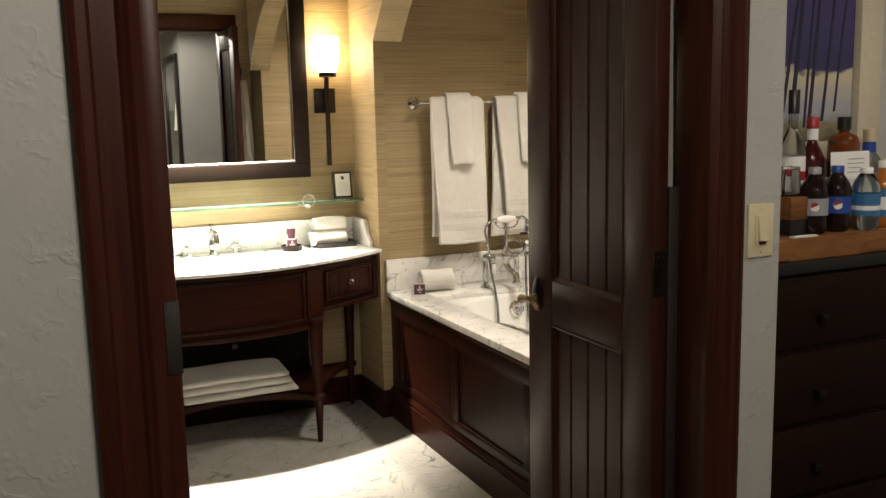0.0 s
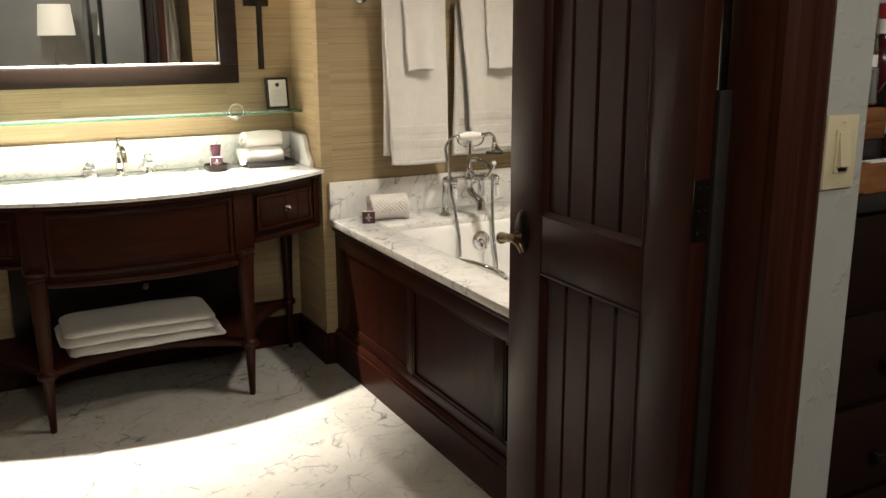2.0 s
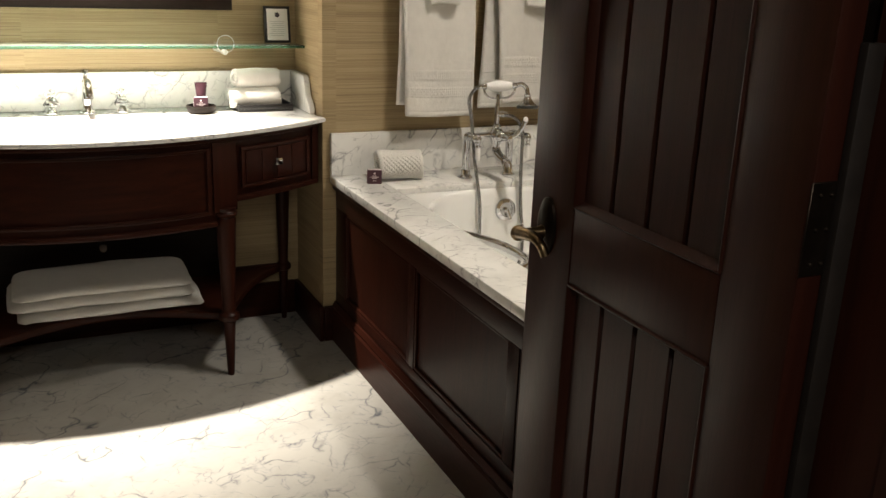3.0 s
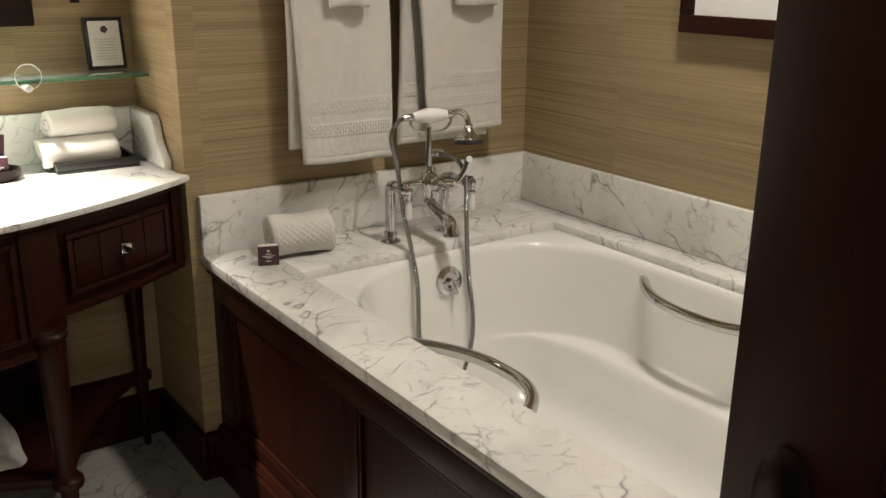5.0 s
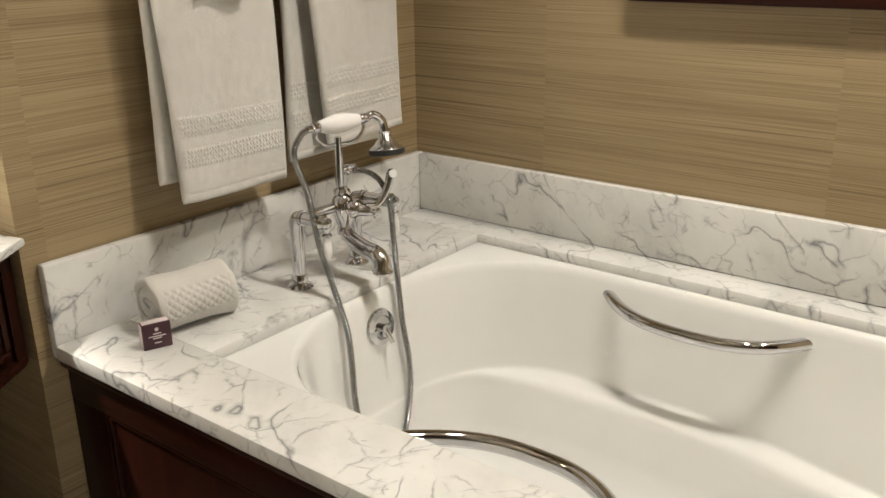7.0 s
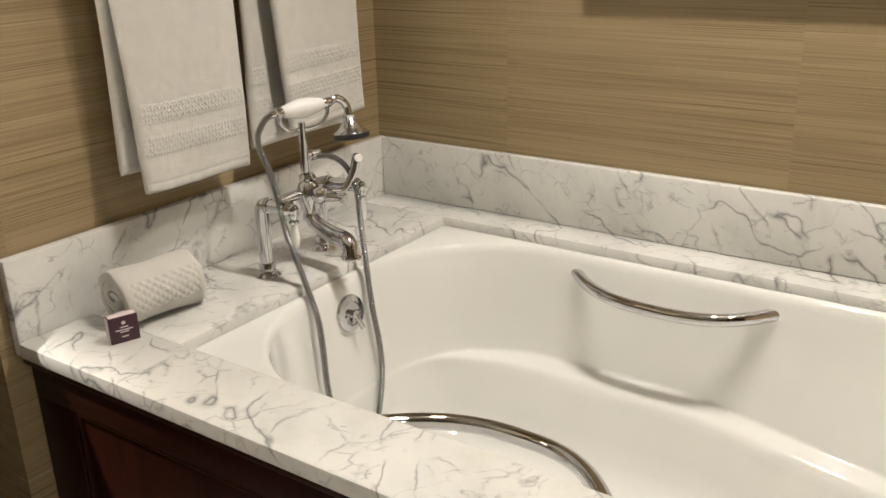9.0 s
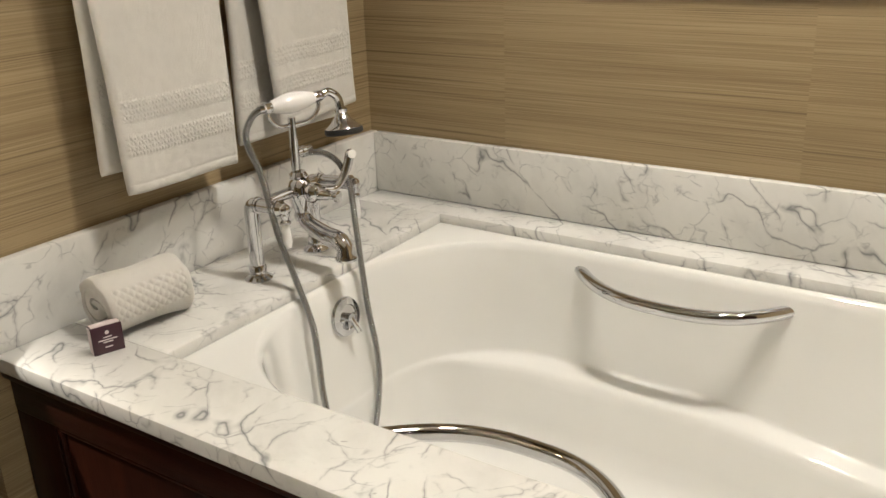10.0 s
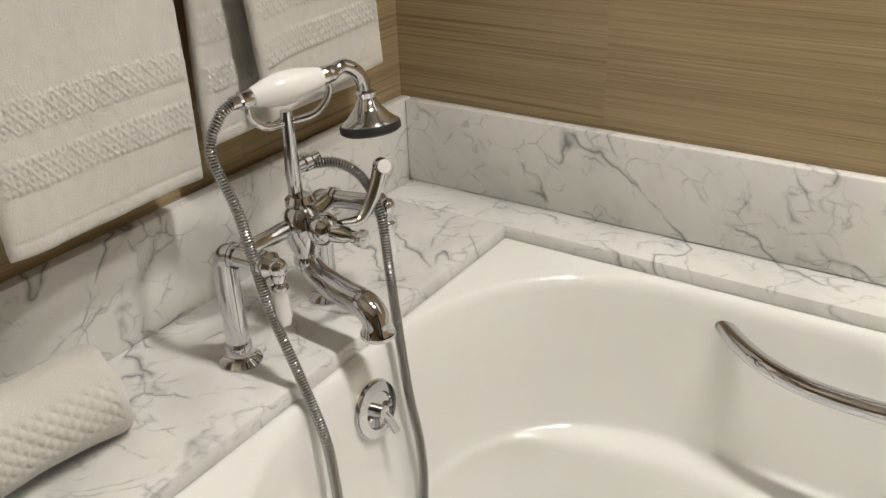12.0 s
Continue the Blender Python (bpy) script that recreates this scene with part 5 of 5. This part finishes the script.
def notice_card():
    at = (1.400, Y_VAN - 0.050, 1.061)
    t = thing("notice_card", at, "white notice card in a small black frame on the shelf", "framed card")
    w, h = 0.047, 0.128
    lean = Matrix.Rotation(radians(-8), 4, "X")
    for name, a, m in (("frame", (-w, -0.006, 0, w, 0.006, h), M_BLACK), ("card", (-w + 0.009, -0.0072, 0.009, w - 0.009, -0.005, h - 0.009), M_PAPERCARD)):
        b = box(*a, 0.001)
        bmesh.ops.transform(b, matrix=Matrix.Translation(at) @ lean, verts=b.verts[:])
        part(name, b, m, t)
    em = lathe([(0, 0), (0.010, 0), (0.004, 0.0006), (0, 0.0008)], (0, -0.0073, h - 0.030), 5, toward((0, -1, 0)))
    bmesh.ops.transform(em, matrix=Matrix.Translation(at) @ lean, verts=em.verts[:])
    part("emblem", em, M_INK, t)
    for k in range(8):
        b = box(-0.028 + 0.004 * (k % 3), -0.0078, 0.074 - 0.0070 * k, 0.026 - 0.003 * (k % 2), -0.0070, 0.0752 - 0.0070 * k)
        bmesh.ops.transform(b, matrix=Matrix.Translation(at) @ lean, verts=b.verts[:])
        part("print_line", b, plain_grey, t)
    stand = box(-0.02, 0.0, 0.0, 0.02, 0.045, 0.004)
    bmesh.ops.translate(stand, verts=stand.verts[:], vec=at)
    part("stand", stand, M_BLACK, t)


plain_grey = plain("grey print", (0.42, 0.42, 0.42), 0.7)
notice_card()


def sconce():
    x = 1.335
    t = thing("wall_sconce", (x, Y_VAN, 1.24), "lit dark bronze torch sconce with a frosted shade", "wall light")
    part("backplate", box(x - 0.052, Y_VAN - 0.022, 1.478, x + 0.052, Y_VAN - 0.002, 1.598, 0.003), M_BRONZE, t)
    part("stem", box(x - 0.010, Y_VAN - 0.062, 1.225, x + 0.010, Y_VAN - 0.042, 1.665, 0.002), M_BRONZE, t)
    part("arm", box(x - 0.012, Y_VAN - 0.044, 1.525, x + 0.012, Y_VAN - 0.020, 1.550, 0.002), M_BRONZE, t)
    part("cup", lathe([(0, 0), (0.040, 0), (0.042, 0.003), (0.042, 0.020), (0.038, 0.022), (0, 0.022)], (x, Y_VAN - 0.075, 1.650), 28), M_BRONZE, t)
    part("shade", lathe([(0.040, 0), (0.048, 0.02), (0.056, 0.06), (0.058, 0.12), (0.056, 0.165), (0.053, 0.165), (0.050, 0.06), (0.036, 0.004)], (x, Y_VAN - 0.075, 1.672), 32), M_SHADE, t, "glowing frosted glass shade")


sconce()


def bathrobe():
    t = thing("bathrobe", (1.465, 1.75, 0.6), "white towelling bathrobe hanging from a bronze hook", "bathrobe")
    bm = bmesh.new()
    n, rows = 36, []
    for j in range(40):
        v = j / 39
        z = 1.74 - 1.14 * v
        hw = 0.028 + 0.030 * min(1, v * 2.5)
        hd = 0.035 + 0.060 * min(1, v * 3)
        ring = []
        for k in range(n):
            a = 2 * math.pi * k / n
            r = 1 + 0.14 * math.sin(5 * a + 3 * v) + 0.06 * math.sin(9 * a - 4 * v)
            ring.append(bm.verts.new((1.465 + hw * r * math.cos(a) * 0.95, 1.825 + hd * r * math.sin(a) * 0.85, z)))
        rows.append(ring)
    for a, b in zip(rows, rows[1:]):
        for k in range(n):
            bm.faces.new((a[k], a[(k + 1) % n], b[(k + 1) % n], b[k]))
    bm.faces.new(rows[0]), bm.faces.new(rows[-1])
    part("robe", bm, M_TOWEL, t, smooth=70)
    part("belt", sweep(spline([(1.465, 1.905, 1.20), (1.490, 1.91, 1.16), (1.47, 1.908, 1.08), (1.455, 1.905, 0.98)]), 0.012, 10), M_TOWEL, t)
    h = thing("robe_hook", (1.465, Y_DOOR1, 1.80), "dark bronze robe hook on the wall", "hook")
    part("plate", box(1.445, Y_DOOR1 + 0.002, 1.74, 1.485, Y_DOOR1 + 0.012, 1.88, 0.003), M_BRONZE, h)
    part("prong", sweep(spline([(1.465, Y_DOOR1 + 0.01, 1.79), (1.465, Y_DOOR1 + 0.05, 1.77), (1.465, Y_DOOR1 + 0.09, 1.79), (1.465, Y_DOOR1 + 0.10, 1.83)]), 0.009, 12), M_BRONZE, h)


bathrobe()

# ---- bedroom: drinks niche ----
NX0, NY0, NZ = 1.610, 1.655, 1.072


M_CHEST = wood("near black chest wood", (0.007, 0.0030, 0.0022), (0.016, 0.0065, 0.0045), 0.45, "x", 0.0, 0.12)


def drinks_cabinet():
    t = thing("chest", (1.95, 1.78, 0), "dark wooden chest of drawers in the drinks niche", "chest of drawers")
    x1, y1 = 2.75, 1.955
    part("body", box(NX0, NY0 + 0.02, 0.0, x1, y1, NZ - 0.03, 0.003), M_CHEST, t)
    part("top", box(NX0 - 0.002, NY0, NZ - 0.03, x1 + 0.01, y1, NZ, 0.004), M_BLACK, t, "near-black stone top")
    for k in range(5):
        za = 0.05 + 0.200 * k
        d = part("drawer", box(NX0 + 0.03, NY0 + 0.004, za, x1 - 0.03, NY0 + 0.021, za + 0.184, 0.004), M_CHEST, t)
        for x in (1.81, 2.45):
            part("knob", box(x - 0.012, NY0 - 0.020, za + 0.060, x + 0.012, NY0 + 0.004, za + 0.084, 0.004), M_BRONZE, d, "square dark pull")


drinks_cabinet()
M_SLAB = wood("rough live edge wood", (0.055, 0.022, 0.008), (0.24, 0.105, 0.040), 0.6, "x", 0.0)


def slab():
    bm = box(NX0 + 0.006, NY0 + 0.020, NZ, 2.62, 1.935, NZ + 0.058, 0.006, 2)
    bmesh.ops.subdivide_edges(bm, edges=[e for e in bm.edges if e.calc_length() > 0.1], cuts=30, use_grid_fill=True)
    for v in bm.verts:
        if v.co.z < NZ + 0.050 and v.co.z > NZ + 0.004:
            v.co.y += 0.006 * noise.noise(v.co * 30)
        if v.co.y < NY0 + 0.05:
            v.co.y += 0.010 * noise.noise(Vector((v.co.x * 16, 0, v.co.z * 40)))
    solo("serving_board", bm, M_SLAB, "rough live-edge wooden board carrying the bottles", "board", at=(2.0, 1.77, NZ), smooth=35)


slab()
BZ = NZ + 0.0585


def bottle(at, profile, material, name, label, cap, label_bits=(), liquid=None):
    t = thing(name, at, label, "bottle", group="bottles on the board")
    body = part("body", lathe(profile, at, 24), material, t)
    h0, h1, r, mat = cap
    part("cap", lathe([(0, h0), (r, h0), (r, h1 - 0.002), (r * 0.9, h1), (0, h1)], at, 18), mat, t)
    for z0, z1, r0, m in label_bits:
        part("paper_label", lathe([(r0, z0), (r0, z1), (r0 - 0.0005, z1), (r0 - 0.0005, z0), (r0, z0)], at, 24), m, t)
    return t


M_COLA = plain("dark cola in plastic", (0.010, 0.004, 0.003), 0.08, 0, 0.1)
M_SODA = glass("clear soft drink", (0.75, 0.82, 0.85), 0.05)
M_VODKA = glass("clear spirit bottle", (0.80, 0.84, 0.86), 0.02)
M_WHISKY = plain("amber spirit", (0.12, 0.030, 0.006), 0.08, 0, 0.2)
M_RED = plain("dark red glass", (0.045, 0.004, 0.005), 0.15, 0, 0.2)
M_JUICE = plain("orange juice", (0.36, 0.12, 0.02), 0.2, 0, 0.1)
M_BLUE = plain("blue print", (0.02, 0.06, 0.30), 0.4, 0, 0.1)
M_SKY = plain("sky blue print", (0.04, 0.15, 0.32), 0.4, 0, 0.1)
M_SILVER = plain("silver print", (0.30, 0.31, 0.33), 0.4, 0, 0.1)
M_REDP = plain("bright red print", (0.32, 0.018, 0.02), 0.4)
PET = [(0, 0.004), (0.022, 0.0), (0.029, 0.010), (0.030, 0.030), (0.0285, 0.050), (0.0295, 0.056), (0.0295, 0.098), (0.030, 0.104), (0.030, 0.118), (0.026, 0.136), (0.017, 0.154), (0.0125, 0.162), (0.0125, 0.172), (0, 0.172)]
PET = [(r * 1.2, z * 0.94) for r, z in PET]
WINE = [(0, 0.003), (0.030, 0.0), (0.034, 0.006), (0.034, 0.180), (0.031, 0.200), (0.016, 0.228), (0.0125, 0.240), (0.0125, 0.285), (0, 0.285)]


def badge(t, at, r, z):
    """A round mark on a bottle's front: a red field over a blue one."""
    b = prism([(at[0] + 0.011 * math.cos(a / 12 * math.pi), at[2] + z + 0.011 * math.sin(a / 12 * math.pi)) for a in range(24)], "y", at[1] - r - 0.0016, at[1] - r + 0.003)
    bmesh.ops.rotate(b, verts=b.verts[:], cent=at, matrix=Matrix.Rotation(radians(-42), 3, "Z"))
    part("badge", b, M_PAPERCARD, t)
    b = prism([(at[0] + 0.010 * math.cos(a / 12 * math.pi + 0.4), at[2] + z + 0.002 + 0.010 * math.sin(a / 12 * math.pi + 0.4)) for a in range(13)], "y", at[1] - r - 0.0022, at[1] - r + 0.003)
    bmesh.ops.rotate(b, verts=b.verts[:], cent=at, matrix=Matrix.Rotation(radians(-42), 3, "Z"))
    part("badge", b, M_REDP, t)


a = (1.845, 1.725, BZ)
badge(bottle(a, PET, M_COLA, "cola_bottle", "small cola bottle with a silver cap and label", (0.156, 0.173, 0.0165, M_SILVER), ((0.050, 0.094, 0.0360, M_SILVER),)), a, 0.036, 0.072)
a = (1.932, 1.730, BZ)
badge(bottle(a, PET, M_COLA, "cola_bottle", "small cola bottle with a blue cap and label", (0.156, 0.173, 0.0165, M_BLUE), ((0.050, 0.094, 0.0360, M_BLUE),)), a, 0.036, 0.072)
bottle((2.018, 1.712, BZ), PET, M_SODA, "soda_bottle", "small clear soda bottle with a blue label", (0.150, 0.166, 0.0165, M_PAPERCARD), ((0.040, 0.098, 0.0368, M_SKY), (0.054, 0.066, 0.0372, M_PAPERCARD)))
bottle((2.102, 1.725, BZ), PET, M_JUICE, "juice_bottle", "small orange juice bottle with a white cap", (0.161, 0.180, 0.0170, M_PAPERCARD), ((0.030, 0.106, 0.0368, M_SKY), (0.050, 0.084, 0.0372, M_PAPERCARD)))
bottle((1.888, 1.845, BZ), [(r, z * 1.16) for r, z in WINE], M_VODKA, "spirit_bottle", "clear spirit bottle with a white label and black cap", (0.310, 0.374, 0.0150, M_BLACK), ((0.090, 0.196, 0.0345, M_PAPERCARD), (0.132, 0.156, 0.0348, M_REDP)))
bottle((1.965, 1.850, BZ), [(r * 0.95, z * 0.98) for r, z in WINE], M_RED, "liqueur_bottle", "red liqueur bottle with a red wax cap", (0.270, 0.300, 0.0165, M_REDP), ((0.238, 0.268, 0.0150, M_PAPERCARD),))
bottle((2.078, 1.845, BZ), [(0, 0.003), (0.040, 0), (0.044, 0.008), (0.042, 0.225), (0.037, 0.243), (0.024, 0.252), (0.014, 0.256), (0.014, 0.270), (0, 0.270)], M_WHISKY, "whisky_bottle", "amber whisky bottle with a dark stopper", (0.262, 0.298, 0.0185, M_BLACK), ((0.050, 0.130, 0.0446, M_PAPERCARD),))
bottle((2.180, 1.845, BZ), [(r, z * 0.88) for r, z in WINE], M_VODKA, "spirit_bottle", "clear spirit bottle with a blue collar and cork", (0.226, 0.262, 0.0180, plain("pale cork", (0.5, 0.42, 0.28), 0.7)), ((0.196, 0.224, 0.0185, M_BLUE),))


def menu_card():
    t = thing("menu_card", (2.055, 1.785, BZ), "white menu card propped among the bottles", "card")
    b = box(-0.073, -0.0008, 0.001, 0.073, 0.0008, 0.204)
    m = Matrix.Translation((2.055, 1.787, BZ)) @ Matrix.Rotation(radians(-4), 4, "X")
    bmesh.ops.transform(b, matrix=m, verts=b.verts[:])
    part("sheet", b, M_PAPERCARD, t)
    for k in range(4):
        b = box(-0.008 - 0.004 * (k % 2), -0.0018, 0.182 - 0.012 * k, 0.052, -0.0006, 0.185 - 0.012 * k)
        bmesh.ops.transform(b, matrix=m, verts=b.verts[:])
        part("print_line", b, plain_grey, t)


menu_card()


def snack_box():
    t = thing("wooden_box", (1.790, 1.755, BZ), "small rough wooden box with a dark base", "box")
    part("base", box(1.757, 1.715, BZ, 1.822, 1.795, BZ + 0.040, 0.003), M_BLACK, t)
    part("lid", box(1.755, 1.713, BZ + 0.040, 1.824, 1.797, BZ + 0.100, 0.004), M_SLAB, t)
    n = thing("napkins", (1.800, 1.695, BZ), "folded white paper slip on the board", "paper")
    part("slip", box(1.740, 1.682, BZ, 1.820, 1.702, BZ + 0.003), M_PAPERCARD, n)
    g = thing("tumbler", (1.790, 1.757, BZ + 0.1005), "upturned clear glass tumbler on the box", "glass")
    part("glass", lathe([(0.030, 0), (0.026, 0.075), (0, 0.078), (0, 0.070), (0.023, 0.068), (0.028, 0)], (1.790, 1.757, BZ + 0.1005), 24), M_GLASS, g)


snack_box()


def painting():
    """A winter wood at dusk: bare dark trunks over pale ground, in a pale frame."""
    t = thing("painting", (1.95, 1.948, 1.36), "painting of bare trees at dusk in a pale frame", "painting")
    x0, x1, z0, z1, y = 1.640, 2.214, 1.36, 2.20, 1.948
    m, nt, b = nodes_of("painted dusk canvas")
    tc = nt.nodes.new("ShaderNodeTexCoord")
    sep = nt.nodes.new("ShaderNodeSeparateXYZ")
    nt.links.new(tc.outputs["Object"], sep.inputs[0])
    wob = noise_tex(nt, mapped(nt, (6, 6, 14)), 2.2, 5)
    h = maths(nt, "ADD", sep.outputs[2], maths(nt, "MULTIPLY", maths(nt, "SUBTRACT", wob, 0.5), 0.10))
    c = ramp(nt, h, [(0.0, (0.10, 0.085, 0.045)), (0.035, (0.20, 0.17, 0.10)), (0.08, (0.28, 0.30, 0.36)), (0.19, (0.52, 0.44, 0.32)), (0.205, (0.030, 0.028, 0.09)), (0.55, (0.075, 0.055, 0.17))])
    nt.links.new(c, b.inputs["Base Color"])
    b.inputs["Roughness"].default_value = 0.6
    part("canvas", box(x0 + 0.002, y - 0.006, z0 + 0.002, x1 - 0.002, y + 0.004, z1), m, t)
    rnd = random.Random(5)
    M_TRUNK = plain("painted dark trunks", (0.018, 0.016, 0.035), 0.6)
    for k in range(12):
        xa = x0 + 0.03 + 0.043 * k + rnd.uniform(-0.016, 0.016)
        lean, bend = rnd.uniform(0.02, 0.13), rnd.uniform(-0.012, 0.012)
        za = z0 + rnd.uniform(0.03, 0.085)
        w = rnd.uniform(0.008, 0.017)
        side = [(xa + lean * q + bend * math.sin(3.1 * q), w * (1 - 0.6 * q), za + (z1 - 0.05 - za) * q) for q in (0, 0.12, 0.25, 0.4, 0.6, 0.8, 1.0)]
        outline = [(x - v * 0.5, z) for x, v, z in side] + [(x + v * 0.5, z) for x, v, z in reversed(side)]
        part("painted_trunk", prism(outline, "y", y - 0.0072, y - 0.0058), M_TRUNK, t)
    f = plain("pale painted frame", (0.55, 0.49, 0.38), 0.45, 0, 0.05)
    part("frame_stile", box(x1, y - 0.030, z0 - 0.055, x1 + 0.090, y + 0.008, z1 + 0.05, 0.004), f, t)
    part("frame_rail", box(x0 - 0.03, y - 0.0295, z0 - 0.055, x1, y + 0.008, z0, 0.004), f, t)
    part("frame_rail", box(x0 - 0.03, y - 0.0295, z1, x1, y + 0.008, z1 + 0.05, 0.004), f, t)


painting()


# ---- bedroom: seen in the mirror ----
def desk():
    t = thing("desk", (0.9, -2.55, 0), "dark wooden writing desk against the bedroom wall", "desk")
    part("top", box(0.35, -2.98, 0.72, 1.46, -2.35, 0.76, 0.004), M_DOOR, t)
    for x in (0.40, 1.38):
        for y in (-2.93, -2.42):
            part("leg", box(x - 0.02, y - 0.02, 0, x + 0.03, y + 0.03, 0.72, 0.003), M_DOOR, t)
    l = thing("table_lamp", (1.18, -2.62, 0.76), "table lamp with a white drum shade and glass base", "table lamp")
    part("base", lathe([(0, 0), (0.09, 0), (0.09, 0.02), (0.02, 0.03), (0.045, 0.12), (0.03, 0.24), (0.045, 0.36), (0.015, 0.46), (0.012, 0.60), (0, 0.60)], (1.18, -2.62, 0.76), 24), M_GLASS, l)
    part("shade", lathe([(0.19, 0.58), (0.16, 0.90), (0.157, 0.90), (0.187, 0.58), (0.19, 0.58)], (1.18, -2.62, 0.76), 36), M_LAMPSHADE, l, "white linen drum shade")
    o = thing("telephone", (1.36, -2.55, 0.76), "black desk telephone beside the lamp", "telephone")
    part("body", prism([(-2.66, 0.76), (-2.44, 0.76), (-2.46, 0.80), (-2.60, 0.86)], "x", 1.29, 1.43, 0.006), M_BLACK, o)
    part("handset", sweep(spline([(1.31, -2.63, 0.88), (1.31, -2.55, 0.875), (1.31, -2.46, 0.84)]), 0.022, 12), M_BLACK, o)


desk()


def hall_mirror():
    t = thing("tall_mirror", (1.5, -1.9, 0.9), "tall mirror in a black frame on the bedroom wall", "mirror")
    x0, x1, y0, y1, z0, z1, w = 1.462, 1.498, -2.35, -1.40, 0.40, 2.16, 0.085
    for a in ((y0, z0, y1, z0 + w), (y0, z1 - w, y1, z1), (y0, z0 + w, y0 + w, z1 - w), (y1 - w, z0 + w, y1, z1 - w)):
        part("frame_rail", box(x0, a[0], a[1], x1, a[2], a[3], 0.004), M_BLACK, t)
    part("glass", box(x1 - 0.016, y0 + w - 0.003, z0 + w - 0.003, x1 - 0.010, y1 - w + 0.003, z1 - w + 0.003), M_MIRROR, t, smooth=0)


hall_mirror()
